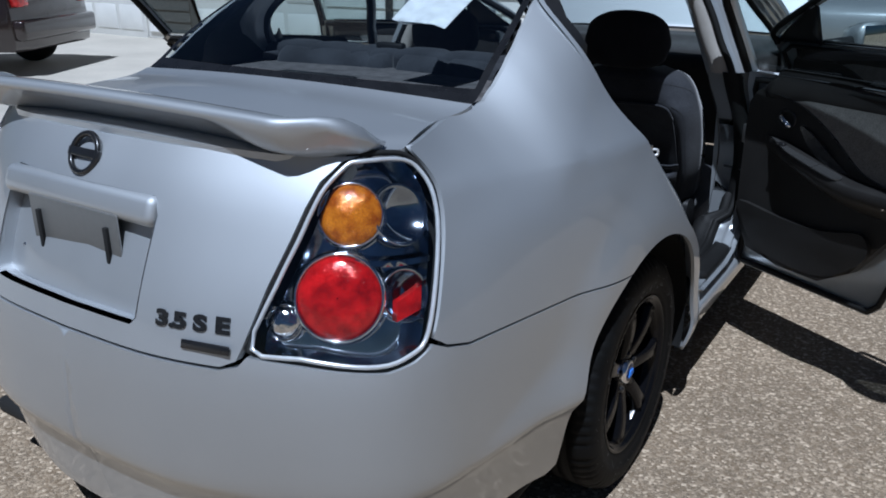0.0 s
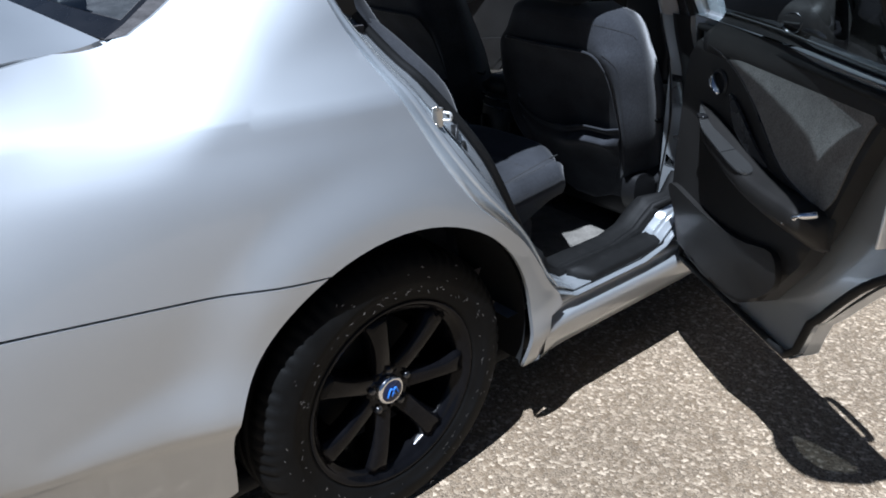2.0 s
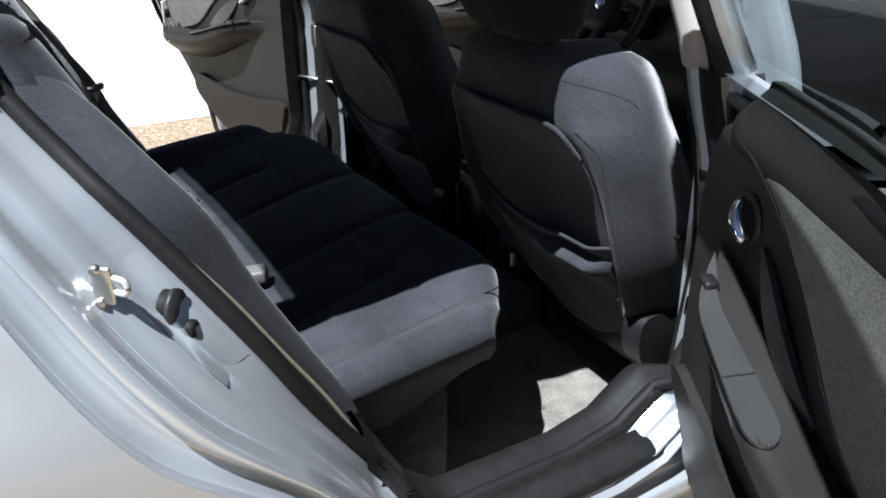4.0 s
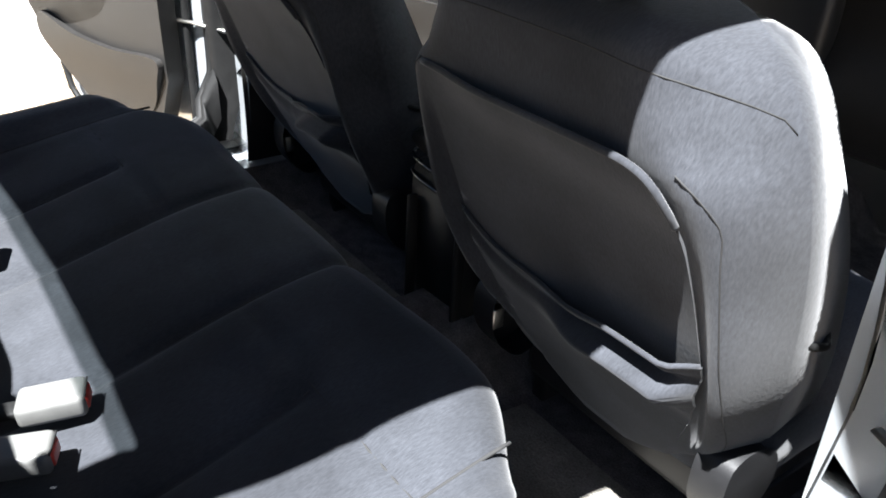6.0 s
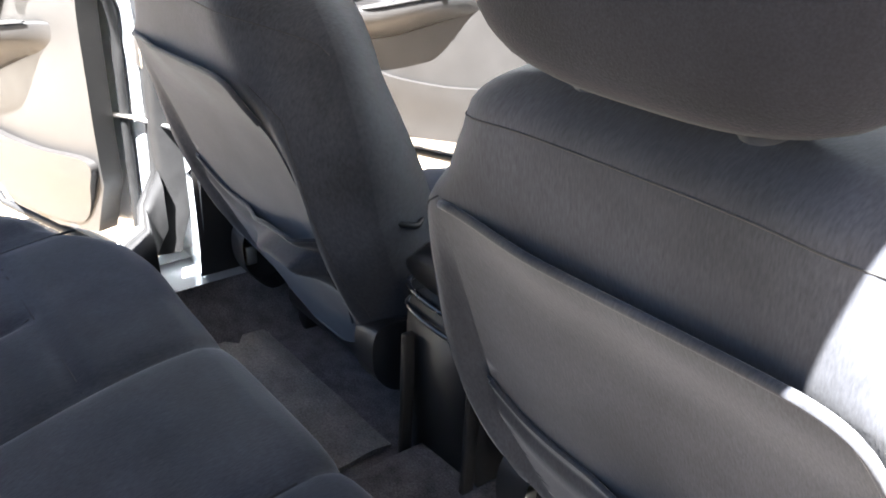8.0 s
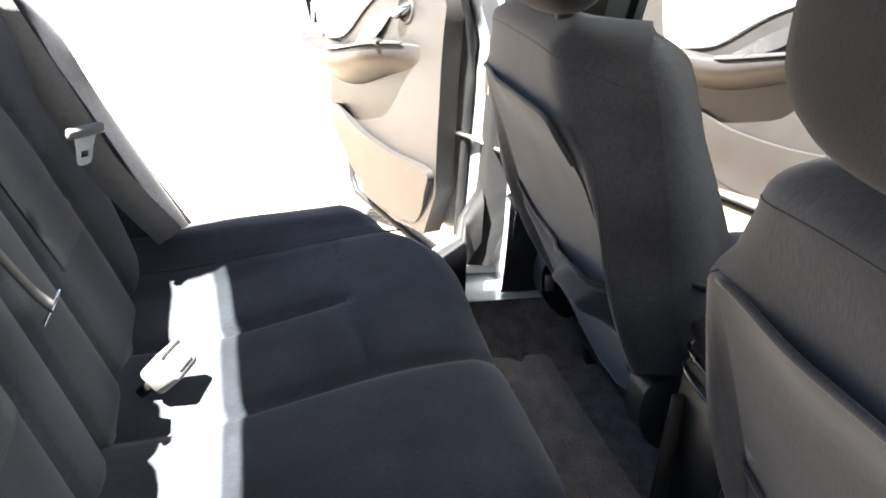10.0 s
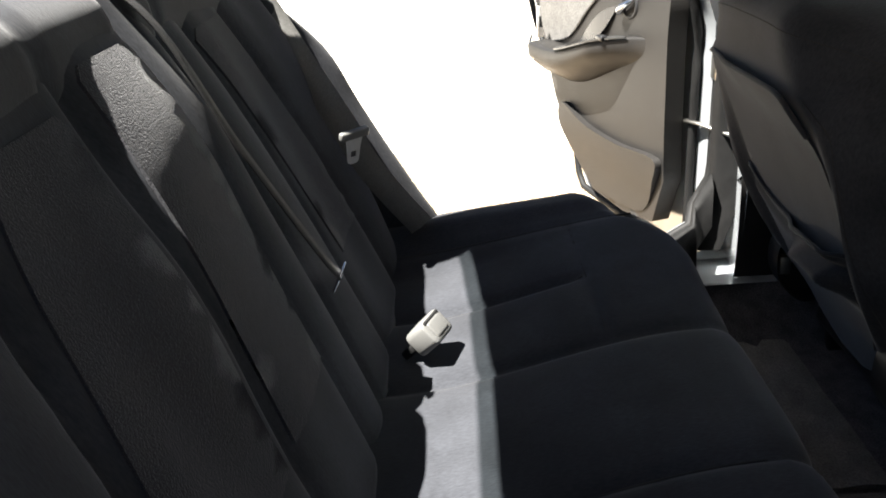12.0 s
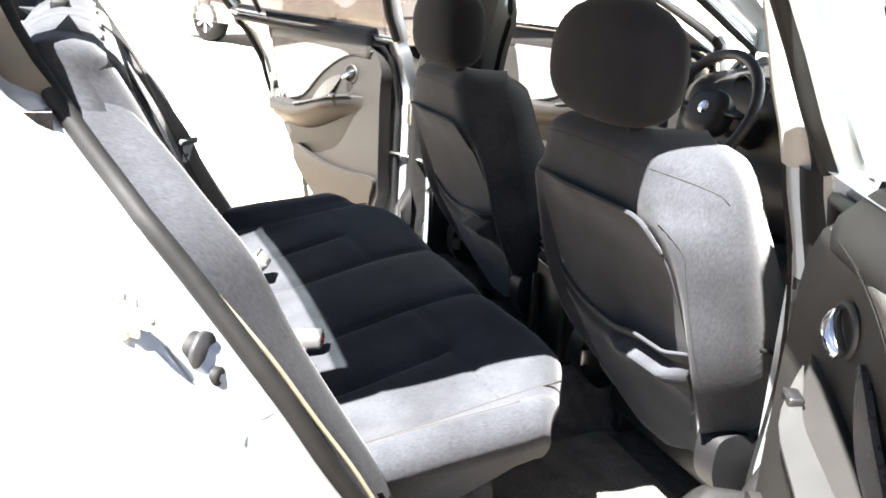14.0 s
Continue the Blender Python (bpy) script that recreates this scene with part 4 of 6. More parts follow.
def make_door(side, front, angle):
    hx, hy = side * .85, (2.20 if not front else 3.30)
    m = shut_to(hx, hy)
    k = 0 if not front else 1
    if not front:
        skin = [(2.205, .305), (1.62, .305), (1.585, .34)] + [(y + .008, z) for y, z in REAR_EDGE[2:26]] + [(1.135, 1.040), (2.19, 1.032), (2.205, .99)]
        frame = [(2.185, 1.03), (2.165, 1.365), (1.5, 1.378), (1.20, 1.366), (1.095, 1.347), (1.040, 1.312), (1.036, 1.26), (1.062, 1.18), (1.115, 1.09), (1.14, 1.045)]
        card = [(2.140, .53), (2.085, .41), (1.94, .384), (1.77, .386), (1.66, .452), (1.545, .60), (1.490, .715), (1.440, .86), (1.390, 1.0), (2.075, .995), (2.115, .972), (2.140, .93)]
        y0, y1, hinge_y = 2.15, 1.25, 2.2
    else:
        skin = [(3.30, .305), (2.32, .305), (2.285, .33), (2.275, .6), (2.275, 1.05), (3.36, 1.04), (3.43, 1.0), (3.40, .8), (3.31, .5)]
        frame = [(3.42, 1.02), (3.38, 1.10), (2.92, 1.34), (2.75, 1.368), (2.30, 1.372), (2.29, 1.02)]
        card = [(3.24, .53), (3.18, .41), (2.85, .385), (2.45, .386), (2.39, .42), (2.37, .5), (2.36, .7), (2.355, .86), (2.355, 1.0), (3.28, .995), (3.32, .95), (3.30, .75)]
        y0, y1, hinge_y = 3.25, 2.33, 3.3
    nm = "front_door" if front else "rear_door"
    lab = "open silver %s car door with charcoal inner trim" % ("front" if front else "rear")
    door = part(nm, sheet(skin, flank(side, .002), .04, flange=.04, into=inward), M["paint"], car, lab)
    hang(door, m)
    door.matrix_local = Matrix.Translation((hx, hy, 0)) @ Matrix.Rotation(side * radians(angle), 4, "Z")

    def add(name, bm, mat, label="", parent=None):
        return hang(part(name, bm, mat, parent or door, label), m)

    # painted inner panel, stepping inwards towards the middle
    cy, cz = sum(p[0] for p in skin) / len(skin), .66
    def inner(y, z):
        b = body(at_y(y), z, side)
        return Vector((side * min(abs(b.x) - .035, .815 - .03 * ease(z, .9, 1.05)), y, z))
    shrunk = [(cy + (y - cy) * .985, cz + (z - cz) * .985) for y, z in skin]
    add("inner_panel", sheet(shrunk, inner, .05, flange=.02, into=lambda v: -inward(v)), M["jamb"], "silver painted inner door panel")
    add("door_edge_seal", tube([inner(cy + (y - cy) * .93, cz + (z - cz) * .93) - Vector((side * .012, 0, 0)) for y, z in [(p.x, p.y) for p in [Vector(q) for q in dense(skin, .06)]]], .010, 6, True), M["rubber"])

    # trim card: bellies in the middle and falls back under the window
    yo = 1.10 if front else 0.0
    def card_x(y, z):
        return .752 - .014 * math.sin(min(1, max(0, (z - .4) / .62)) * math.pi) - .006 * ease(z, .70, .90)
    def card_pt(y, z, lift=0.0):
        return Vector((side * (card_x(y, z) - lift), y, z))
    def curve2(pts, n=5, closed=False):
        return [(p.x, p.y) for p in spline([(a + yo, b, 0) for a, b in pts], n, closed)]
    out_ = lambda v: -inward(v)
    cd = add("door_card", sheet(card, card_pt, .03, flange=.045, into=out_), M["trim"], "moulded charcoal door card")
    # cloth insert behind a sweeping edge
    sweep = curve2([(2.085, .982), (1.985, .966), (1.90, .940), (1.82, .898), (1.76, .856), (1.70, .808), (1.64, .775), (1.54, .750)])
    ins = [(y - .012, z - .004) for y, z in sweep[6:-1]] + curve2([(1.50, .752), (1.475, .79), (1.455, .87), (1.432, .94), (1.432, .970), (1.6, .975), (1.85, .972), (1.94, .962)], 2)
    add("cloth_insert", sheet(ins, lambda y, z: card_pt(y, z, .004), .03, flange=.006, into=out_), M["door_cloth"], "ribbed dark cloth insert", cd)
    add("trim_line", tube([card_pt(y, z, .003) for y, z in sweep], .0026, 6), M["black_gloss"], "", cd)
    rings = []
    ya, yb = (card[-3][0] if not front else card[-3][0] + .02), card[8][0] + .004
    for k_ in np.linspace(0, 1, 26):
        y = ya + (yb - ya) * k_
        e = math.sqrt(max(0.0, 1 - (1 - min(1, k_ / .05)) ** 2)) * .9 + .1
        bx = abs(body(at_y(y), 1.05, side).x) - .022
        prof_ = ((.744, .952), (.739, .962), (.737, .985), (.741, 1.008), (.750, 1.028), (.764, 1.042), (.780, 1.049), (bx + .004, 1.053), (bx + .018, 1.053), (bx + .018, 1.0))
        rings.append([Vector((side * x_, y, 1.0 - (1.0 - z_) * (e if z_ > 1.0 else 1))) for x_, z_ in prof_])
    add("window_ledge", loft(rings), M["trim"], "", door)
    # armrest: grows out of the card, runs back and ends square
    rings = []
    for t in np.linspace(0, 1, 30):
        y = 2.075 + yo - .60 * t
        reach = .010 + .074 * ease(t, 0, .34) - .006 * ease(t, .5, 1)
        cap = 1 - .35 * max(0, (t - .95) / .05)
        zt = .836 - .075 * ease(t, .05, .75) - .008 * t
        zb = zt - .070 - .030 * ease(t, .05, .6)
        x0 = card_x(y, .74) + .012
        ring = []
        for a, b in ((0, 1), (.35, 1.0), (.78, .99), (.95, .94), (1.0, .82), (1.0, .50), (.97, .22), (.84, -.05), (.58, -.40), (.30, -.75), (0, -1)):
            ring.append(Vector((side * (x0 - reach * a * cap), y, (zt + zb) / 2 + (zt - zb) / 2 * b * cap)))
        rings.append(ring)
    arm = add("armrest", loft(rings), M["trim"], "padded charcoal armrest with a grip", cd)
    ey = 1.475 + yo
    add("armrest_end", tube([Vector((side * (.672 + .006), ey + .07, .712)), Vector((side * .676, ey + .035, .738)), Vector((side * .700, ey - .002, .758))], .004, 6, flat=1.8), M["chrome"], "", arm)
    # switch panel let into the armrest top
    swp = curve2([(2.005, .05), (1.96, .50), (1.90, .62), (1.80, .85), (1.72, .95), (1.695, .50), (1.72, .05), (1.82, .0), (1.92, .0)], 4, True)
    def plate(y, w):
        t = (2.075 + yo - y) / .60
        zt = .836 - .075 * ease(t, .05, .75) - .008 * t
        reach = .010 + .074 * ease(t, 0, .34)
        return Vector((side * (card_x(y, .74) + .006 - reach * (1 - .50 * w)), y, zt + .0015 + .006 * w))
    sp = add("switch_panel", sheet(swp, plate, .02, flange=.004, into=(0, 0, -1)), M["trim_light"], "satin grey window switch panel", cd)
    p_ = plate(1.938 + yo, .25)
    add("window_switch", moved(block((-.009, -.015, -.006), (.009, .015, .006), .003), Matrix.Translation(p_)), M["black_gloss"], "black window switch", sp)
    # panel joint on the switch plate, and the glossy hollow of the grip behind it
    add("plate_joint", tube([plate(1.79 + yo, w_) + Vector((0, 0, .0008)) for w_ in np.linspace(.02, .85, 8)], .0012, 5), M["gap"], "", sp)
    grip = curve2([(1.915, .885), (1.862, .872), (1.806, .838), (1.752, .797), (1.716, .772), (1.735, .762), (1.79, .785), (1.86, .822)], 4, True)
    add("grip_hollow", sheet(grip, lambda y, z: card_pt(y, z, .004 + .010 * math.sin(max(0, min(1, (1.915 + yo - y) / .2)) * math.pi)), .02, flange=.008, into=out_), M["grip"], "glossy black grip hollow", cd)
    # pull cup and the inner handle
    hy_, hz = 1.972 + yo, .898
    cup = add("handle_cup", moved(lathe([(.0, .040), (.004, .037), (.003, .031), (-.012, .025), (-.014, .0)], 28, "X"), Matrix.Translation((side * (card_x(hy_, hz) - .001), hy_, hz)) @ Matrix.Diagonal((-side, .95, .82, 1))), M["black_plastic"], "", cd)
    add("inner_handle", moved(tube(spline([(0, .024, .014), (-side * .008, .012, .006), (-side * .012, -.004, -.004), (-side * .010, -.018, -.014), (-side * .006, -.026, -.020)], 5), lambda t: .005 + .007 * math.sin(t * 2.6), 10, flat=.75), Matrix.Translation((side * (card_x(hy_, hz) - .004), hy_, hz))), M["chrome"], "chrome inner door handle", cup)
    # bowl below the armrest and the long map pocket
    pk = curve2([(2.12, .580), (1.94, .566), (1.76, .570), (1.625, .598), (1.60, .53), (1.68, .45), (1.78, .402), (1.93, .400), (2.05, .428), (2.11, .52)], 4, True)
    add("door_pocket", sheet(pk, lambda y, z: card_pt(y, z, .003 + .014 * ease(z, .43, .57)), .025, flange=.017, into=out_), M["trim"], "charcoal map pocket", cd)
    # window frame and glass
    fr = [body(at_y(p.x), p.y, side, .012) for p in spline([(a, b, 0) for a, b in frame], 5)]
    wf = add("window_frame", tube(fr, .022, 8, flat=1.0, up=(1, 0, 0)), M["paint"], "silver window frame")
    add("frame_rubber", tube([p - Vector((side * .020, 0, 0)) for p in fr], .016, 8, flat=1.0, up=(1, 0, 0)), M["rubber"], "", wf)
    bar = (1.36, 1.045, 1.375) if not front else None
    if bar:
        add("window_divider", tube([body(at_y(bar[0] - .02), bar[1], side, .016), body(at_y(bar[0]), bar[2], side, .016)], .009, 6), M["rubber"], "", wf)
    pane = [(p.x, p.y) for p in spline([(a, b, 0) for a, b in frame], 5)]
    if front:
        add("door_glass", sheet(pane, flank(side, .014), .06), M["glass"], "clear side window").visible_shadow = False
    else:
        add("door_glass", sheet([(1.345, 1.045)] + [(y, z) for y, z in [(2.175, 1.045)] + pane if y > 1.37] + [(1.36, 1.377)], flank(side, .014), .06), M["glass"], "clear side window")
        add("quarter_glass", sheet([(1.345, 1.045), (1.36, 1.377)] + [(y, z) for y, z in pane if y < 1.35], flank(side, .014), .06), M["glass_quarter"], "fixed dark quarter window")
    # latch plate on the trailing edge and the outer handle
    ty = 1.36 if not front else 2.29
    add("latch_plate", moved(block((-.034, -.004, -.045), (.022, .004, .045), .003), Matrix.Translation((side *   .785, ty, .775)) @ Matrix.Rotation(0, 4, "Z") ), M["bright_steel"], "zinc latch plate")
    add("latch_hole", moved(block((-.012, -.006, -.02), (.02, .006, .02), .004), Matrix.Translation((side * .785, ty - .002, .775))), M["gap"])
    oy = 1.42 if not front else 2.45
    add("outer_handle", tube(spline([body(at_y(oy - .10), .86, side, 0), body(at_y(oy - .08), .862, side, -.018), body(at_y(oy + .06), .862, side, -.018), body(at_y(oy + .09), .86, side, 0)], 6), .012, 8), M["paint"], "silver pull handle")
    if front:
        mb = add("door_mirror", moved(loft([[Vector((x, y + .02 * k_, z)) for x, z in oval(0, 0, .11 - .02 * k_, .075 - .015 * k_, 3, 24)] for k_, y in ((0, -.03), (0, 0), (.5, .03), (2, .06))]), Matrix.Translation((side * 1.045, 3.17, 1.05))), M["paint"], "silver door mirror")
        add("mirror_glass", moved(block((-.095, -.004, -.06), (.095, .002, .06), .002), Matrix.Translation((side * 1.045, 3.136, 1.05))), M["mirror"], "", mb)
        add("mirror_arm", tube([(side * .80, 3.22, 1.02), (side * .97, 3.19, 1.035)], .028, 8), M["black_plastic"], "", mb)
        add("mirror_sail", sheet([(3.40, 1.03), (3.16, 1.03), (3.14, 1.20), (3.16, 1.21)], flank(side, .03), .05, flange=.02, into=inward), M["black_plastic"], "", door)
    return door


make_door(1, False, 60)
make_door(-1, False, 74)
make_door(1, True, 58)
make_door(-1, True, 66)

# ---- cabin ----
def floor_z(x, y):
    hump = .11 * (1 - ease(abs(x), .07, .17))
    return .228 + hump + .012 * math.sin(x * 31) * math.sin(y * 23) * .2 + .09 * (1 - ease(y, 1.50, 1.72)) + .13 * ease(abs(x), .635, .70)
part("cabin_carpet", sheet([(-.70, 1.35), (.70, 1.35), (.70, 3.55), (-.70, 3.55)], lambda x, y: Vector((x, y, floor_z(x, y))), .04), M["carpet"], car, "dark grey floor carpet")
def mat_bm(x0, x1, y0, y1):
    rings = [(x0, y0), (x1, y0), (x1, y1), (x0, y1)]
    rings = dense(rings, .12)
    return sheet([(p.x, p.y) for p in rings], lambda x, y: Vector((x, y, floor_z(x, y) + .010 + .0025 * math.sin(y * 62))), .018, flange=.010, into=(0, 0, -1))
for x0, x1 in ((.20, .645), (-.645, -.20)):
    tagged(part("floor_mat", mat_bm(x0, x1, 1.80, 2.30), M["mat"]), "worn pale grey ribbed mat on the rear footwell carpet", "floor mat")

# rear bench cushion
SEAMS = [(-.535, 1.0), (-.335, 0.0), (-.135, 1.0), (.145, 1.0), (.345, 0.0), (.545, 1.0)]
def bench_top(x, y):
    """Height of the bench cushion."""
    z = .528 + .088 * ease(y, 1.46, 1.93) - .010 * math.cos((y - 1.7) * 5)
    for sx_, whole in SEAMS:
        g = math.exp(-((x - sx_ + .02 * (y - 1.75) * (1 if sx_ > 0 else -1)) / .009) ** 2) * .011 + math.exp(-((x - sx_) / .035) ** 2) * .006
        g *= .35 if abs(sx_) > .5 else 1.0
        z -= g * (1.0 if whole else 1 - ease(y, 1.79, 1.82))
    for c in (-.335, .345):
        z -= .006 * math.exp(-((y - 1.815) / .008) ** 2) * (1 - ease(abs(x - c), .17, .20))
    z += .012 * (ease(abs(x), .56, .60) - ease(abs(x), .62, .68)) + .040 * ease(abs(x), .47, .60) * (1 - ease(y, 1.56, 1.88))
    return z
rings = []
W = .636
for x in np.linspace(-.695, W, 136):
    e = ease((W if x > 0 else .695) - abs(x), 0, .055)
    front = 1.925 - .085 * ease(abs(x), .43, .65) + .022 * (1 - min(1, (x / .675) ** 2)) + .016 * math.exp(-((abs(x) - .38) / .12) ** 2)
    ys = np.linspace(1.44, front, 44)
    top = [Vector((x, y, bench_top(x, y) - .028 * (1 - math.sqrt(max(0, 1 - (1 - e) ** 2))))) for y in ys]
    nose = []
    z1 = top[-1].z
    lift_ = ease(abs(x), .48, .60)
    for q in np.linspace(.12, math.pi * .93, 10):
        nose.append(Vector((x, front + .040 * math.sin(q) * (.45 + .55 * e), z1 - (.055 - .022 * lift_) * (1 - math.cos(q)) * .5 - .02 * (q / math.pi))))
    zn = min(nose[-1].z, .47 + .08 * lift_) - .003
    low = [Vector((x * .99, front - .03 + .010 * lift_, zn)), Vector((x * .985, front - .05 - .02 * lift_, min(zn - .004, .46 + .045 * lift_))), Vector((x * .97, front - .08 - .10 * lift_, .452)), Vector((x * .97, 1.44, .44))]
    rings.append(top + nose + low)
bench = part("rear_bench", loft(rings), M["velour"], car, "charcoal velour rear bench seat")
part("bench_base", block((-.62, 1.50, .22), (.575, 1.815, .46), .03), M["carpet"], bench, "black carpeted base")
def on_bench(x, y, lift=.001):
    return Vector((x, y, bench_top(x, y) + lift))
for sx_, whole in SEAMS:
    y_end = 1.93 if whole else 1.81
    part("cushion_seam", tube([on_bench(sx_ - .02 * (y - 1.75) * (1 if sx_ > 0 else -1), y, .000) for y in np.linspace(1.47, y_end, 30)], .0022, 5), M["seam_dark"], bench)
for c in (-.335, .345):
    part("cross_seam", tube([on_bench(c + dx, 1.815, .0) for dx in np.linspace(-.195, .195, 20)], .0016, 5), M["seam_dark"], bench)

# edge seam of the cushion's end and the joint across it
part("edge_seam", tube([on_bench(.585 - .012 * ease(y, 1.80, 1.90), y, .0) for y in np.linspace(1.50, 1.83, 26)], .0013, 5), M["seam_dark"], bench)

# rear backrest: split bench back, belt channel beside the centre place
GROOVES = ((.165, .190), (.360, .450), (-.200, -.265), (-.385, -.485), (-.012, -.006), (-.108, -.112))
def groove_x(g, t):
    return g[1] + (g[0] - g[1]) * t
def back_pt(x, t, deep=0.0):
    """A point of the backrest's face: t from its foot to its top."""
    y = 1.500 - .238 * t
    z = .515 + .60 * t
    arch_ = math.sin(min(1, max(0, t)) * math.pi)
    bulge = .012 * arch_ ** .8
    for g in GROOVES:
        bulge -= .012 * math.exp(-((x - groove_x(g, t)) / .008) ** 2) + .008 * math.exp(-((x - groove_x(g, t)) / .030) ** 2)
    for c in (.275, -.34):
        bulge -= .016 * math.exp(-((x - c) / .08) ** 2) * arch_
    bulge += .017 * math.exp(-((t - .72 + .15 * ease(x, .150, .175)) / .20) ** 2) * ease(x, -.13, -.03) * (1 - ease(x, .24, .34))
    bulge += .010 * ease(abs(x), .46, .56) * max(0.0, arch_) ** .5
    n = Vector((0, .92, .39))
    return Vector((x * (1 - .10 * ease(t, .70, 1.0)), y, z)) + n * (bulge - deep)
rings = []
for x in np.linspace(-.60, .60, 160):
    e = math.sqrt(max(0, 1 - (1 - min(1, (.60 - abs(x)) / .04)) ** 2))
    fr_ = [back_pt(x, t, .03 * (1 - e)) for t in np.linspace(0, 1, 36)]
    topz = [fr_[-1] + Vector((0, -.05 * (1 - math.cos(q)), .030 * math.sin(q))) for q in np.linspace(.3, math.pi, 7)]
    rear = [back_pt(x, .95, .12), back_pt(x, 0, .12)]
    rings.append(fr_ + topz + rear)
back = part("rear_backrest", loft(rings), M["velour"], car, "charcoal velour split rear backrest")
for g in GROOVES:
    part("backrest_seam", tube([back_pt(groove_x(g, t), t, -.0005) for t in np.linspace(.02, .97, 26)], .0020, 5), M["seam_dark"], back)
for x0, x1, xa, xb, t1 in ((.008, .150, .014, .172, .90), (.20, .335, .215, .425, .86), (-.36, -.22, -.46, -.285, .86)):
    part("backrest_panel", sheet([(xa, .27), (xb, .27), (x1, t1 - .02), (x1 - .012, t1), (x0 + .012, t1), (x0, t1 - .02)], lambda x, t: back_pt(x, t, -.003), .03, flange=.004, into=(0, -.9, -.4)), M["knit"], back, "ribbed cloth centre panel")
# padded roll along the top of the backrest
for x0, x1, cuts in ((-.014, .50, (.178,)), (-.50, -.020, (-.112,))):
    rg = []
    for x in np.linspace(x0, x1, 48):
        d = min(x - x0, x1 - x)
        e = math.sqrt(max(0.0, 1 - (1 - min(1, d / .035)) ** 2)) * .85 + .15
        for c in cuts:
            e -= .10 * math.exp(-((x - c) / .008) ** 2)
        rg.append([Vector((x, 1.205 + a * e, 1.062 + b * e)) for a, b in oval(0, 0, .086, .070, 2.2, 28)])
    part("backrest_roll", loft(rg), M["velour"], back, "padded velour roll along the top")
# side bolsters that fill the gap to the door rebate
B_FRONT = ((.50, 1.608), (.579, 1.575), (.66, 1.530), (.759, 1.476), (.83, 1.440), (.91, 1.402), (.97, 1.358), (1.04, 1.304), (1.09, 1.252), (1.105, 1.225))
B_OUT = ((.50, 1.588), (.60, 1.535), (.69, 1.480), (.79, 1.420), (.88, 1.358), (.955, 1.304), (1.01, 1.264), (1.07, 1.224), (1.105, 1.195))
for side in (1, -1):
    rg = []
    for z in list(np.linspace(.50, 1.06, 22)) + [1.075, 1.088, 1.097, 1.103, 1.106]:
        f_, o_ = interp(z, B_FRONT), interp(z, B_OUT)
        w = max(.08, math.sqrt(max(0, 1 - max(0, (z - .98) / .127) ** 2)))
        w *= .55 + .45 * ease(z, .50, .80)
        xo = min(.676, abs(body(at_y(1.3), z).x) - .150)
        pts = [(.588, f_ - .11), (.592, f_ - .065), (.603, f_ - .026), (.622, f_ - .004), (.643, f_ - .001), (.658, (f_ + o_) / 2), (.669, o_ - .004), (.671, o_ - .040), (.66, o_ - .09)]
        rg.append([Vector((side * (xo - .044 + (p.x - .628) * w), p.y, z)) for p in spline([(a, b_, 0) for a, b_ in pts], 3, True)])
    bo = part("side_bolster", loft(rg), M["velour"], car, "charcoal velour side bolster beside the rear door")
    # tan edging between bolster and seal
    part("bolster_edging", tube([Vector((side * (min(.680, abs(body(at_y(1.3), z).x) - .145)), interp(z, B_OUT) - .004, z)) for z in np.linspace(.50, 1.06, 30)], .0036, 6), M["piping"], bo, "tan edge trim")
    # inner pillar trim beside the rear window
    part("rear_pillar_trim", sheet([(1.25, 1.0), (1.215, 1.055), (1.175, 1.125), (1.15, 1.19), (1.135, 1.26), (1.17, 1.31), (1.28, 1.335), (1.28, 1.38), (1.12, 1.32), (.95, 1.235), (.80, 1.15), (.76, 1.08), (1.0, 1.0)],
                                    lambda y, z, side=side: body(at_y(y), min(z, glass_line(y) - .01), side, .05 + .10 * (1 - ease(z, 1.06, 1.20))), .04), M["black_plastic"], car)
# parcel shelf
part("parcel_shelf", sheet([(-.58, .70), (.58, .70), (.60, 1.20), (-.60, 1.20)], lambda x, y: Vector((x, y, 1.075 + .01 * math.cos(x * 3) - .01 * ease(y, .9, .7))), .06, flange=.03, into=(0, 0, -1)), M["carpet"], car, "dark felt parcel shelf")
part("high_stop_lamp", block((-.13, .735, 1.085), (.13, .80, 1.115), .01), M["black_plastic"], car)

# buckles and belts
def buckle(x, y, z, turn, tip, name="belt_buckle"):
    m = Matrix.Translation((x, y, z)) @ Matrix.Rotation(radians(turn), 4, "Z") @ Matrix.Rotation(radians(tip), 4, "X")
    b = part("belt_buckle", moved(block((-.022, -.03, -.014), (.022, .042, .014), .007, 3), m), M["buckle"], car, "grey seat-belt buckle lying on the rear cushion")
    part("release_button", moved(block((-.014, .036, -.009), (.014, .0445, .009), .003), m), M["red_button"], b, "red release button")
    part("buckle_slot", moved(block((-.018, .0415, .0095), (.018, .0435, .0125), .001), m), M["gap"], b)
    part("buckle_stalk", moved(block((-.012, -.09, -.006), (.012, -.025, .004), .003), m), M["rubber"], b)
    return b
buckle(.186, 1.572, .562, -20, 6)
buckle(.252, 1.522, .562, -24, 4)
big = buckle(0, 0, 0, 0, 0)
big.matrix_local = Matrix.Translation((-.20, 1.560, .575)) @ Matrix.Rotation(radians(-24), 4, "Z") @ Matrix.Rotation(radians(46), 4, "X") @ Matrix.Diagonal((1.3, .60, 1.45, 1))
for ob in big.children:
    if ob.name.startswith("release_button"):
        ob.data.materials[0] = M["buckle"]
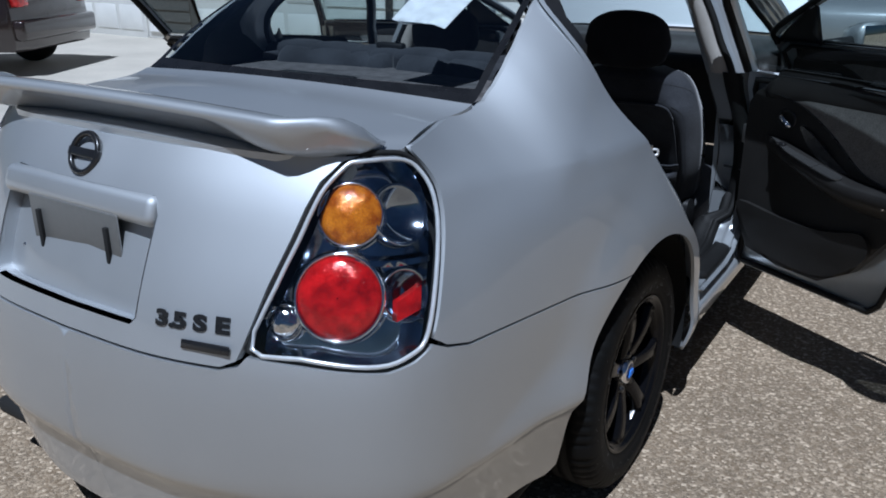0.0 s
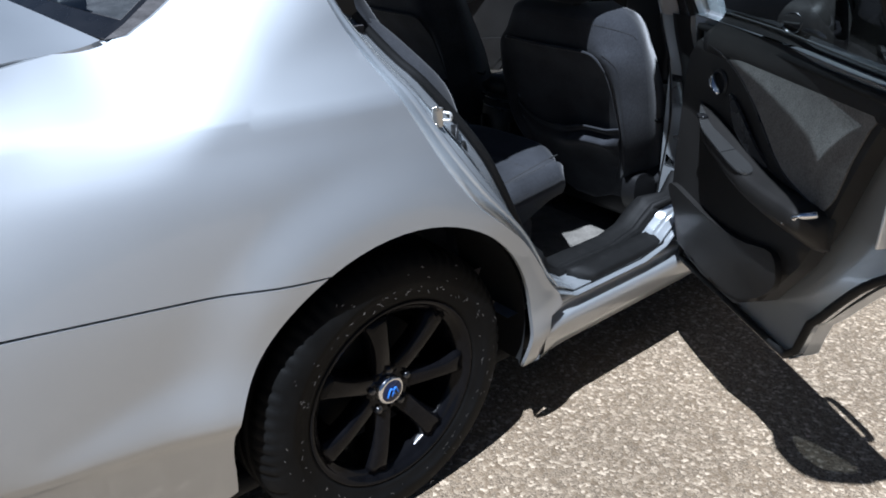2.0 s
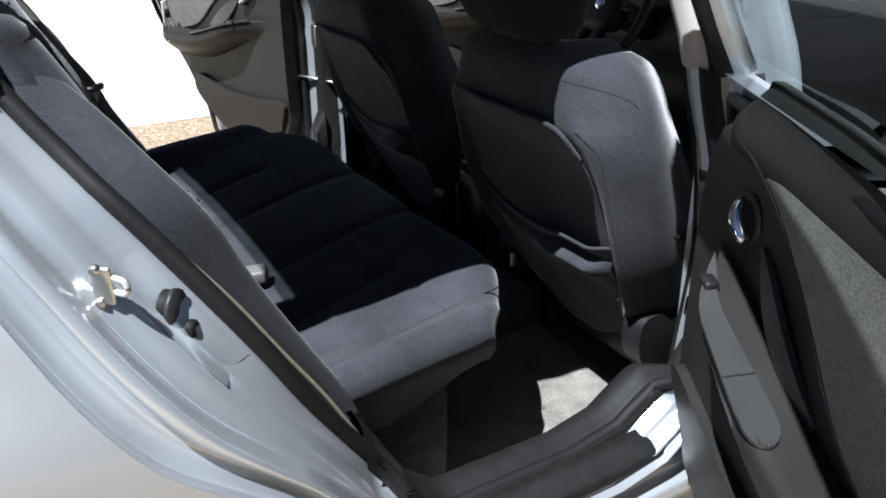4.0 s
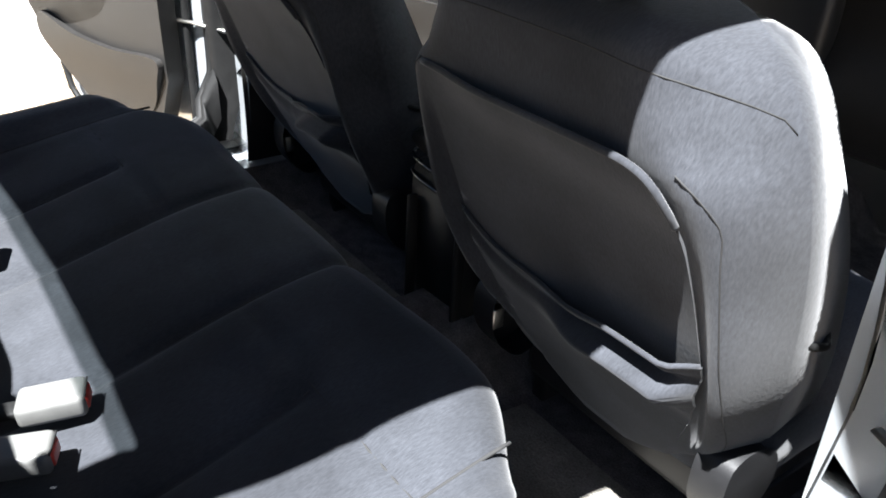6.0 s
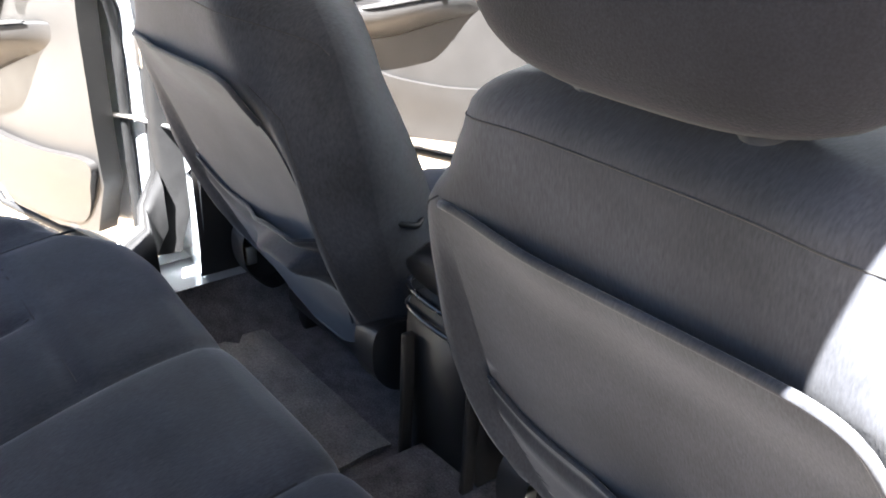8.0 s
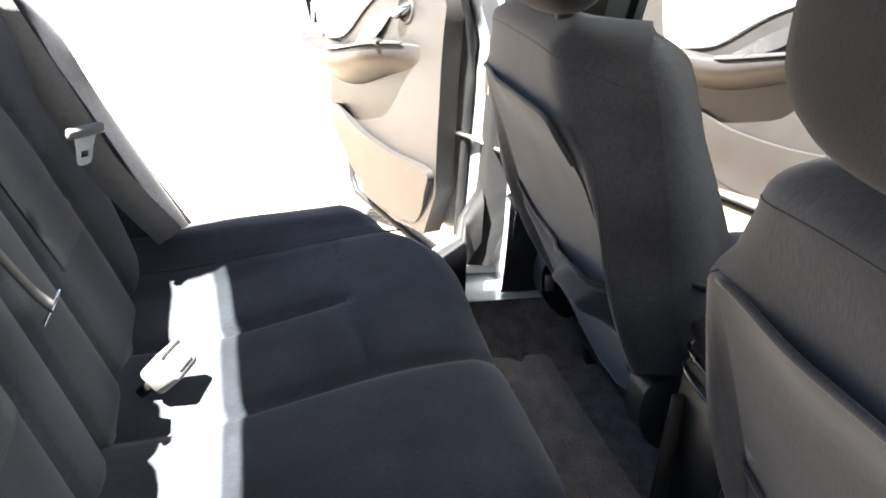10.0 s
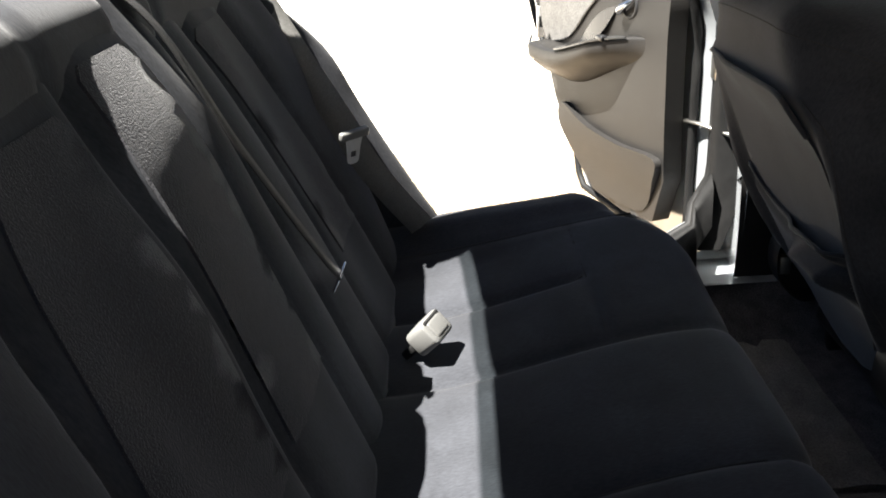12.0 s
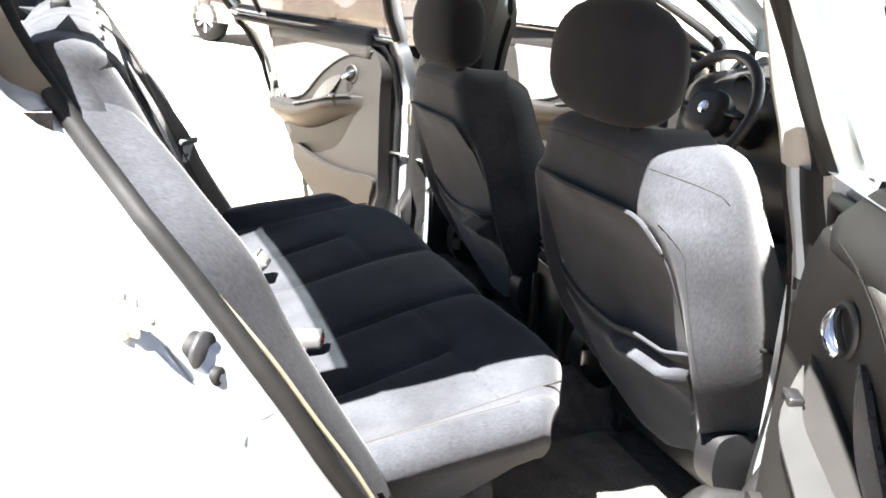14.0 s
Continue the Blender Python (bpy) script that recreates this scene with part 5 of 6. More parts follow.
def webbing(path, width, face=(0, 1, .35)):
    bm = bmesh.new()
    prev = None
    P = [Vector(p) for p in path]
    for i, p in enumerate(P):
        d = (P[min(i + 1, len(P) - 1)] - P[max(i - 1, 0)]).normalized()
        s = d.cross(Vector(face)).normalized() * width / 2
        n = s.cross(d).normalized() * .0012
        cur = [bm.verts.new(q) for q in (p - s - n, p + s - n, p + s + n, p - s + n)]
        if prev:
            for k_ in range(4):
                bm.faces.new((prev[k_], prev[(k_ + 1) % 4], cur[(k_ + 1) % 4], cur[k_]))
        prev = cur
    return bm
BELT = ((.56, 1.22, 1.16), (.575, 1.30, 1.03), (.545, 1.37, .91), (.503, 1.43, .815), (.512, 1.462, .74), (.555, 1.50, .66), (.595, 1.545, .58))
for side in (1, -1):
    back_ = .030 if side > 0 else 0.0
    path = spline([(-a, b_, c) for a, b_, c in BELT] if side < 0 else [(.43, 1.21, 1.15), (.475, 1.288, 1.03), (.530, 1.368, .90), (.575, 1.436, .76), (.59, 1.488, .66), (.59, 1.53, .58)], 6)
    wb = part("seat_belt", webbing(path, .047, (-side * .93, .30, .18) if side < 0 else (-.75, .65, .3)), M["belt"], car, "grey rear seat belt hanging beside the backrest")
    tm = Matrix.Translation((side * (.483 if side < 0 else .565), 1.449 - back_, .800)) @ Matrix.Rotation(radians(side * 48), 4, "Z") @ Matrix.Rotation(radians(-14), 4, "X")
    tong = sheet([(p.x, p.y) for p in spline([(-.015, 0, 0), (.015, 0, 0), (.0135, -.022, 0), (.0115, -.046, 0), (.006, -.052, 0), (-.006, -.052, 0), (-.0115, -.046, 0), (-.0135, -.022, 0)], 3, True)],
                 lambda x, z: Vector((x, .0012, z)), .006, holes=[[(-.006, -.028), (.006, -.028), (.006, -.040), (-.006, -.040)]], flange=.0024, into=(0, -1, 0))
    part("belt_tongue", moved(tong, tm), M["bright_steel"], wb, "chrome belt tongue")
    part("tongue_guide", moved(block((-.029, -.006, -.004), (.029, .006, .012), .004), tm), M["buckle"], wb, "grey plastic tongue guide")
cb = part("seat_belt", webbing(spline([(-.03, 1.19, 1.16), (-.04, 1.300, 1.08), (-.052, 1.375, .92), (-.085, 1.440, .77), (-.108, 1.458, .725)], 8), .016), M["belt_shaded"], car, "centre rear seat belt across the backrest, darkened as if in shade")
part("belt_tongue", moved(block((-.014, -.002, -.04), (.014, .002, .0), .002), Matrix.Translation((-.112, 1.462, .732)) @ Matrix.Rotation(radians(-25), 4, "X") @ Matrix.Rotation(radians(28), 4, "Y")), M["chrome"], cb, "chrome belt tongue")
part("belt_guide", moved(block((-.05, -.015, -.02), (.05, .015, .02), .008), Matrix.Translation((-.06, 1.20, 1.135))), M["rubber"], car)


# front seats
SEAT_LINE = ((.34, 2.285), (.42, 2.252), (.50, 2.214), (.64, 2.152), (.75, 2.106), (.885, 2.046), (.93, 2.036), (.98, 2.030), (1.03, 2.030))
SEAT_HALF = ((.345, .05), (.36, .09), (.40, .165), (.45, .215), (.52, .246), (.62, .268), (.74, .276), (.84, .270), (.91, .253), (.955, .232), (.985, .205), (1.005, .165), (1.018, .10))
POCKET_EDGE = ((.40, .12), (.50, .188), (.60, .208), (.70, .210), (.80, .205), (.86, .200), (.885, .186), (.905, .150), (.95, .12))
BOLSTER = ((.40, .0), (.50, .034), (.60, .046), (.70, .040), (.80, .022), (.87, .006), (.90, .0))
POCKET_HEM = ((-.21, .668), (-.16, .622), (-.08, .604), (0, .616), (.084, .644), (.15, .651), (.215, .655))
def make_front_seat(cx, dy=0.0, dz=0.0):
    def back_y(x, z):
        """The rear face of the backrest: a sunk middle between two bolsters that wrap forwards."""
        half, pe = interp(z, SEAT_HALF), min(interp(z, POCKET_EDGE), interp(z, SEAT_HALF) * .8)
        u = max(0.0, min(1.0, (abs(x) - pe) / max(.01, half - pe)))
        y = interp(z, SEAT_LINE) + .006 * (1 - min(1, abs(x) / pe) ** 2) * ease(z, .5, .6) * (1 - ease(z, .84, .90))
        y -= interp(z, BOLSTER) * ease(u, .0, .55)
        return y + .110 * u ** 2.4 + (.055 * max(0, (z - .98) / .038) ** 2)
    rings = []
    for z in list(np.linspace(.345, .98, 44)) + [.988, .995, 1.002, 1.008, 1.013, 1.017]:
        half = interp(z, SEAT_HALF)
        th = .125 - .05 * max(0, (z - .98) / .038) ** 2
        xs_ = [half * math.sin(q) for q in np.linspace(-math.pi / 2, math.pi / 2, 49)]
        ring = [Vector((cx + x, back_y(x, z), z)) for x in xs_]
        yf = interp(z, SEAT_LINE) + th
        ring += [Vector((cx + x * 1.0, max(yf + .05 * ease(abs(x) / half, .6, 1.0), back_y(x, z) + .012), z)) for x in xs_[::-4][1:-1]]
        rings.append(ring)
    seat = part("front_seat", loft(rings), M["velour"], car, "charcoal velour front bucket seat with slack map pockets")
    def on_back(x, z, lift=.003):
        x = max(-.985, min(.985, x / interp(z, SEAT_HALF))) * interp(z, SEAT_HALF)
        return Vector((cx + x, back_y(x, z) - lift, z))
    # yoke seam over the shoulders and the seams of the bolsters
    part("yoke_seam", tube([on_back(x, .978 - .03 * (abs(x) / .22) ** 4, .0002) for x in np.linspace(-.25, .25, 30)], .0009, 5), M["seam_dark"], seat)
    for sg in (1, -1):
        part("bolster_seam", tube([on_back(sg * min(interp(z, POCKET_EDGE) + .034 - .02 * ease(z, .84, .9), interp(z, SEAT_HALF) * .97), z, .0002) for z in np.linspace(.46, .89, 34)], .0008, 5), M["seam_dark"], seat)
    # map pocket: a panel that gapes along its elastic hem
    def pocket(x, z):
        gape = .016 * ease(z, .80, .885) * ease(x, -.19, -.05) + .003
        return on_back(x, z, gape)
    rim = [(-.186, .884), (-.10, .886), (0, .888), (.115, .891), (.160, .889), (.184, .877), (.195, .852), (.202, .78), (.206, .70), (.204, .62), (.17, .60), (0, .57), (-.17, .60), (-.200, .62), (-.203, .72), (-.195, .82)]
    rim = [(p.x, p.y) for p in spline([(a, b, 0) for a, b in rim], 4, True)]
    pk = part("map_pocket", sheet(rim, pocket, .018, flange=.004, into=(0, 1, 0)), M["velour"], seat, "slack velour map pocket")
    hem = [(p.x, p.y) for p in spline([(-.186, .884, 0), (-.10, .886, 0), (0, .888, 0), (.115, .891, 0), (.160, .889, 0), (.184, .877, 0), (.195, .852, 0), (.198, .835, 0)], 6)]
    part("pocket_hem", tube([pocket(x, z) + Vector((0, -.001, .002)) for x, z in hem], .0042, 8), M["velour"], pk, "elastic hem")
    # lower pocket with two slack folds below its edge
    def low_pocket(x, v):
        top = interp(x, POCKET_HEM)
        z = top - v * (top - .45)
        d = top - z
        slack = .006 + .046 * ease(x, -.10, .08) * (1 - ease(x, .185, .216))
        wave = interp(d, ((0, .78), (.010, .72), (.022, .40), (.032, .78), (.044, 1.18), (.056, 1.12), (.075, .60), (.10, .22), (.13, .0), (.2, 0)))
        return on_back(x, z, .004 + slack * wave)
    lp = part("lower_pocket", sheet([(-.205, 0), (.214, 0), (.205, .35), (.15, 1), (-.15, 1), (-.200, .35)], low_pocket, .014, flange=.004, into=(0, 1, 0)), M["velour"], seat, "slack lower pocket with two folds")
    part("fold_hem", tube([low_pocket(x, 0) + Vector((0, 0, .001)) for x in np.linspace(-.20, .213, 42)], .0034, 7), M["velour"], lp)
    # headrest on two posts
    hz, hy = 1.108, 2.060
    rg = []
    for k_ in np.linspace(-1, 1, 19):
        h = math.sqrt(max(.001, 1 - abs(k_) ** 2.6)) ** .8
        rg.append([Vector((cx + k_ * .160, hy + a * (.25 + .75 * h), hz + b * (.12 + .88 * h) + .010 * (1 - k_ * k_))) for a, b in oval(0, 0, .062, .104, 2.6, 28)])
    hr = part("headrest", loft(rg), M["headrest_cloth"], seat, "dark cloth headrest")
    for sg in (-.065, .065):
        part("headrest_post", tube([(cx + sg, hy + .025, .985), (cx + sg, hy, 1.06)], .0065, 10), M["chrome"], hr)
        part("post_collar", moved(lathe([(0, .018), (.012, .017), (.016, .010)], 16, "Z"), Matrix.Translation((cx + sg, hy + .018, 1.004))), M["black_plastic"], hr)
    # cushion
    rg = []
    for y in np.linspace(2.285, 2.78, 24):
        e = math.sqrt(max(0, 1 - max(0, (y - 2.66) / .08) ** 2)) * .9 + .1
        rg.append([Vector((cx + a, y, .455 + b * e + .02 * (y - 2.2))) for a, b in oval(0, 0, .245, .085, 3.4, 32)])
    part("seat_cushion", loft(rg), M["velour"], seat, "velour seat cushion")
    part("seat_base", block((cx - .205, 2.30, .30), (cx + .205, 2.74, .40), .02), M["black_plastic"], seat)
    for sg in (1, -1):
        # recliner cover
        rc = sheet([(p.x, p.y) for p in spline([(2.215, .485, 0), (2.26, .495, 0), (2.305, .475, 0), (2.325, .43, 0), (2.32, .375, 0), (2.27, .355, 0), (2.23, .385, 0), (2.21, .43, 0)], 4, True)],
                   lambda y, z, sg=sg: Vector((cx + sg * (.236 + .010 * math.sin((z - .34) * 14)), y, z)), .03, flange=.05, into=lambda v, sg=sg: Vector((-sg, 0, 0)))
        part("recliner_cover", rc, M["black_plastic"], seat, "black plastic recliner cover")
        part("seat_rail", block((cx + sg * .19 - .015, 2.33, .232), (cx + sg * .19 + .015, 2.74, .302), .004), M["black_plastic"], seat)
        part("rail_clip", moved(block((-.008, -.012, -.020), (.008, .012, .020), .003), Matrix.Translation((cx + sg * .215, 2.232, .43))), M["steel"], seat)
    part("lever_hook", tube(spline([(cx + .245, 2.215, .70), (cx + .262, 2.225, .685), (cx + .275, 2.262, .672), (cx + .262, 2.285, .676)], 5), .005, 6), M["rubber"], seat)
    seat.matrix_local = Matrix.Translation((0, dy, dz))
    return seat
make_front_seat(.388)
make_front_seat(-.44, .045, -.012)

# console between the seats
rg = []
for y in np.linspace(2.262, 3.05, 16):
    rg.append([Vector((-.03 + a, y - .012 * b / .2 + (0 if y > 2.3 else .0), .45 + b)) for a, b in oval(0, 0, .085, .165 if y < 2.65 else .11, 4, 28)])
con = part("centre_console", loft(rg), M["trim"], car, "charcoal centre console between the front seats")
rg = []
for t in np.linspace(0, 1, 12):
    y = 2.252 + .34 * t
    e = math.sqrt(max(0, 1 - (1 - min(1, t / .12)) ** 2)) * .5 + .5
    rg.append([Vector((-.03 + a * (.9 + .1 * e), y, .638 + b * e)) for a, b in oval(0, 0, .088, .042, 2.4, 28)])
part("console_lid", loft(rg), M["trim"], con, "padded armrest lid")
for z in (.604, .572):
    part("console_groove", tube(spline([(-.122, 2.30, z + .004), (-.112, 2.256, z), (-.03, 2.246, z - .004), (.052, 2.256, z), (.062, 2.30, z + .004)], 6), .004, 6), M["black_gloss"], con)
for x in (-.10, .045):
    part("console_rib", block((x - .005, 2.240, .31), (x + .005, 2.262, .53), .003), M["trim"], con)

# dashboard and steering wheel
rg = []
for x in np.linspace(-.70, .70, 31):
    hood = .045 * math.exp(-((x + .38) / .19) ** 4)
    pts = [(3.62, .985), (3.40, .985 + hood * .5), (3.24, .965 + hood), (3.16, .935 + hood * .7), (3.13, .88), (3.15, .78), (3.10, .66), (3.14, .55), (3.30, .50), (3.60, .50)]
    rg.append([Vector((x, y, z)) for y, z in [(p.x, p.y) for p in spline([(a, b, 0) for a, b in pts], 3, True)]])
dash = part("dashboard", loft(rg), M["trim"], car, "dark charcoal dashboard")
for x in (-.60, -.06, .06, .60):
    v = part("air_vent", moved(lathe([(-.012, .042), (.004, .040), (.004, .034), (-.006, .032), (-.008, 0)], 28, "Y"), Matrix.Translation((x, 3.135, .86)) @ Matrix.Diagonal((1, -1, 1, 1))), M["black_gloss"], dash)
    part("vent_bar", block((x - .032, 3.126, .858), (x + .032, 3.132, .864), .001), M["trim_light"], v)
for x in (-.46, -.38, -.30):
    g = part("gauge", moved(lathe([(-.03, .048), (.004, .046), (.004, .042), (-.025, .040), (-.026, 0)], 32, "Y"), Matrix.Translation((x, 3.155, .945)) @ Matrix.Diagonal((1, -1, 1, 1))), M["black_gloss"], dash)
    part("needle", block((x - .002, 3.176, .945), (x + .002, 3.178, .975), .0005), M["red_button"], g)
for z in (.80, .72, .64):
    k_ = part("control_knob", moved(lathe([(-.02, .026), (.01, .024), (.014, .018), (.014, 0)], 24, "Y"), Matrix.Translation((0.0 if z != .72 else .07, 3.125, z)) @ Matrix.Diagonal((1, -1, 1, 1))), M["black_plastic"], dash)
    part("knob_ring", moved(tube([(math.cos(q) * .024, 0, math.sin(q) * .024) for q in np.linspace(0, 2 * math.pi, 21)[:-1]], .002, 5, True, up=(0, 1, 0)), Matrix.Translation((0.0 if z != .72 else .07, 3.112, z))), M["trim_light"], k_)
part("dash_console", block((-.12, 3.09, .55), (.12, 3.16, .90), .02), M["black_plastic"], dash, "black centre stack")
swm = Matrix.Translation((-.38, 2.955, .895)) @ Matrix.Rotation(radians(-24), 4, "X")
sw = part("steering_wheel", moved(tube([(math.cos(q) * .178, 0, math.sin(q) * .178) for q in np.linspace(0, 2 * math.pi, 49)[:-1]], .017, 12, True, up=(0, 1, 0)), swm), M["black_plastic"], car, "dark steering wheel with padded hub")
part("wheel_hub", moved(loft([[Vector((a, y, b)) for a, b in oval(0, -.01, .085 * k_, .075 * k_, 2.8, 28)] for y, k_ in ((.05, .8), (.0, 1.0), (-.012, .95), (-.02, .6))]), swm), M["trim"], sw, "padded hub")
for q in (0, 180, 250, 290):
    c, s = math.cos(radians(q)), math.sin(radians(q))
    part("wheel_spoke", moved(tube([(c * .06, .005, s * .06), (c * .175, .0, s * .175)], .016, 8, flat=.6), swm), M["trim"], sw)
part("wheel_emblem", moved(lathe([(-.024, .0), (-.024, .017), (-.020, .020)], 24, "Y"), swm), M["chrome"], sw, "round chrome emblem")
part("steering_column", moved(tube([(0, .03, 0), (0, .22, 0)], .045, 12), swm), M["black_plastic"], sw)
part("column_stalk", moved(tube([(.05, .05, 0), (.15, .05, .02)], .007, 8), swm), M["black_plastic"], sw)
part("rear_view_mirror", moved(loft([[Vector((a * k_, y, b * k_)) for a, b in oval(0, 0, .11, .032, 3, 24)] for y, k_ in ((-.01, 1), (.01, 1), (.03, .7))]), Matrix.Translation((0, 3.05, 1.33))), M["black_plastic"], car)

# ---- ground and surroundings ----
def asphalt():
    m = bpy.data.materials.new("weathered_asphalt")
    m.use_nodes = True
    N, K = m.node_tree.nodes, m.node_tree.links
    b = N["Principled BSDF"]
    b.inputs["Roughness"].default_value = .92
    b.inputs["Specular IOR Level"].default_value = .25
    co = N.new("ShaderNodeTexCoord")
    def vor(scale, feature="F1"):
        v = N.new("ShaderNodeTexVoronoi")
        v.feature = feature
        v.inputs["Scale"].default_value = scale
        K.new(warp.outputs[0], v.inputs["Vector"])
        return v
    wn_ = N.new("ShaderNodeTexNoise")
    wn_.inputs["Scale"].default_value, wn_.inputs["Detail"].default_value = 90, 3
    K.new(co.outputs["Object"], wn_.inputs["Vector"])
    warp = N.new("ShaderNodeMix")
    warp.data_type, warp.blend_type = "VECTOR", "MIX"
    warp.inputs[0].default_value = .006
    K.new(co.outputs["Object"], warp.inputs[4])
    K.new(wn_.outputs["Color"], warp.inputs[5])
    warp_out = warp.outputs[1]
    class W: pass
    w = W(); w.outputs = [warp_out]
    warp = w
    big, small = vor(112), vor(320)
    edge = vor(112, "DISTANCE_TO_EDGE")
    def tones(src, stops):
        r = N.new("ShaderNodeValToRGB")
        for k, (pos, col) in enumerate(stops):
            e = r.color_ramp.elements[k] if k < 2 else r.color_ramp.elements.new(pos)
            e.position, e.color = pos, col + (1,)
        K.new(src, r.inputs[0])
        return r.outputs[0]
    sep = N.new("ShaderNodeSeparateColor")
    K.new(big.outputs["Color"], sep.inputs[0])
    sep2 = N.new("ShaderNodeSeparateColor")
    K.new(small.outputs["Color"], sep2.inputs[0])
    stones = tones(sep.outputs[0], [(0, (.18, .147, .111)), (1, (.64, .572, .485)), (.3, (.25, .209, .161)), (.55, (.31, .268, .214)), (.8, (.42, .37, .305))])
    fines = tones(sep2.outputs[0], [(0, (.12, .102, .081)), (1, (.40, .35, .287)), (.5, (.24, .206, .165))])
    mx = N.new("ShaderNodeMix")
    mx.data_type = "RGBA"
    pick = N.new("ShaderNodeMath")
    pick.operation = "GREATER_THAN"
    pick.inputs[1].default_value = .42
    K.new(sep.outputs[1], pick.inputs[0])
    K.new(pick.outputs[0], mx.inputs[0])
    K.new(fines, mx.inputs[6])
    K.new(stones, mx.inputs[7])
    blot = N.new("ShaderNodeTexNoise")
    blot.inputs["Scale"].default_value, blot.inputs["Detail"].default_value = 2.2, 6
    K.new(co.outputs["Object"], blot.inputs["Vector"])
    mul = N.new("ShaderNodeMix")
    mul.data_type, mul.blend_type = "RGBA", "MULTIPLY"
    mul.inputs[0].default_value = 1
    K.new(mx.outputs[2], mul.inputs[6])
    K.new(tones(blot.outputs[0], [(.3, (.90, .81, .695)), (.7, (1.16, 1.04, .885))]), mul.inputs[7])
    K.new(mul.outputs[2], b.inputs["Base Color"])
    bmp = N.new("ShaderNodeBump")
    bmp.inputs["Strength"].default_value, bmp.inputs["Distance"].default_value = .9, .006
    K.new(edge.outputs["Distance"], bmp.inputs["Height"])
    K.new(bmp.outputs[0], b.inputs["Normal"])
    return m


M["asphalt"] = asphalt()
M["concrete"] = material("pale_concrete", (0.55, 0.51, 0.44), 0.9, 0.0, 0.10, 1.2, 0.25, 120.0, 0.4, 90.0, stains=0.12)
M["siding"] = material("white_siding", (0.74, 0.74, 0.71), 0.6, 0.0, 0.05, 3.0, 0.05, 60.0, stains=0.08)
M["maroon"] = material("dark_brown_paint", (0.030, 0.020, 0.018), 0.25, 0.3, 0.08, 3.0, coat=1.0)
M["roofing"] = material("grey_shingles", (0.12, 0.115, 0.11), 0.9, 0.0, 0.25, 8.0, 0.3, 60.0)
M["pale_blue_paint"] = material("pale_metal_paint", (0.45, 0.47, 0.50), 0.35, 0.3, 0.05, 3.0, coat=1.0)

gr = bmesh.new()
bmesh.ops.create_grid(gr, x_segments=8, y_segments=8, size=600)
tagged(part("ground", gr, M["asphalt"], smooth=False), "weathered tan-grey asphalt with exposed stones", "ground", kind="structure")
bm = bmesh.new()
box(bm, (-60, -30, -.05), (-2.85, 60, .004))
tagged(part("pavement", bm, M["concrete"], smooth=False), "bright pale concrete apron", "pavement", kind="structure")


def house(x, y0, y1, h):
    """A long low white building with lapped siding, roller doors and a window; its front faces +x."""
    b = tagged(new("workshop_building"), "white sided workshop building with panelled garage doors", "building")
    part("core", block((x - 6, y0, 0), (x - .05, y1, h), .01), M["siding"], b)
    holes = [(y0 + 5.0, 2.8, 2.4), (y0 + 9.0, 2.8, 2.4), (y0 + 14.6, 1.1, 2.1)]
    z = .12
    row = 0
    def blocked(y, zz):
        return any(abs(y - c) < w / 2 + .08 and zz < hh + .05 for c, w, hh in holes)
    cuts = sorted([y0, y1] + [c - w / 2 - .08 for c, w, hh in holes] + [c + w / 2 + .08 for c, w, hh in holes])
    while z < h - .1:
        for a, c in zip(cuts, cuts[1:]):
            if not blocked((a + c) / 2, z + .1):
                bm = bmesh.new()
                vs = [bm.verts.new(p) for p in ((x - .05, a, z), (x - .05, c, z), (x - .012, c, z), (x - .012, a, z), (x - .05, a, z + .2), (x - .05, c, z + .2), (x - .035, c, z + .2), (x - .035, a, z + .2))]
                for f in ((0, 1, 2, 3), (4, 7, 6, 5), (3, 2, 6, 7), (0, 4, 5, 1), (0, 3, 7, 4), (1, 5, 6, 2)):
                    bm.faces.new([vs[i] for i in f])
                part("siding_board", bm, M["siding"], b, smooth=False)
        z += .185
        row += 1
    for c, w, hh in holes[:2]:
        d = part("garage_door", block((x - .05, c - w / 2, .0), (x - .03, c + w / 2, hh), .004), M["siding"], b, "white panelled garage door")
        for i in range(4):
            for j in range(4):
                a = c - w / 2 + .08 + j * (w - .1) / 4
                part("door_panel", block((x - .032, a, .12 + i * .58), (x - .016, a + (w - .1) / 4 - .09, .12 + i * .58 + .42), .008), M["siding"], d)
    c, w, hh = holes[2]
    d = part("entry_door", block((x - .05, c - w / 2, .0), (x - .02, c + w / 2, hh), .004), M["siding"], b, "white entry door with a pane")
    part("door_pane", block((x - .024, c - w / 4, 1.1), (x - .014, c + w / 4, 1.9), .003), M["black_gloss"], d)
    part("roof", loft([[Vector((x + .45, y0 - .3, h)), Vector((x + .45, y1 + .3, h)), Vector((x + .45, y1 + .3, h + .12)), Vector((x + .45, y0 - .3, h + .12))],
                       [Vector((x - 3, y0 - .3, h + 1.5)), Vector((x - 3, y1 + .3, h + 1.5)), Vector((x - 3, y1 + .3, h + 1.62)), Vector((x - 3, y0 - .3, h + 1.62))],
                       [Vector((x - 6.4, y0 - .3, h)), Vector((x - 6.4, y1 + .3, h)), Vector((x - 6.4, y1 + .3, h + .12)), Vector((x - 6.4, y0 - .3, h + .12))]]), M["roofing"], b, "grey shingle roof", smooth=False)
    part("downpipe", block((x, y0 + 11.6, 0), (x + .08, y0 + 11.68, h), .01), M["black_plastic"], b, "black downpipe")
    return b


house(-8.4, -17.0, -1.6, 3.2).matrix_world = pose(0, 0, 0, 0, 0, -90)


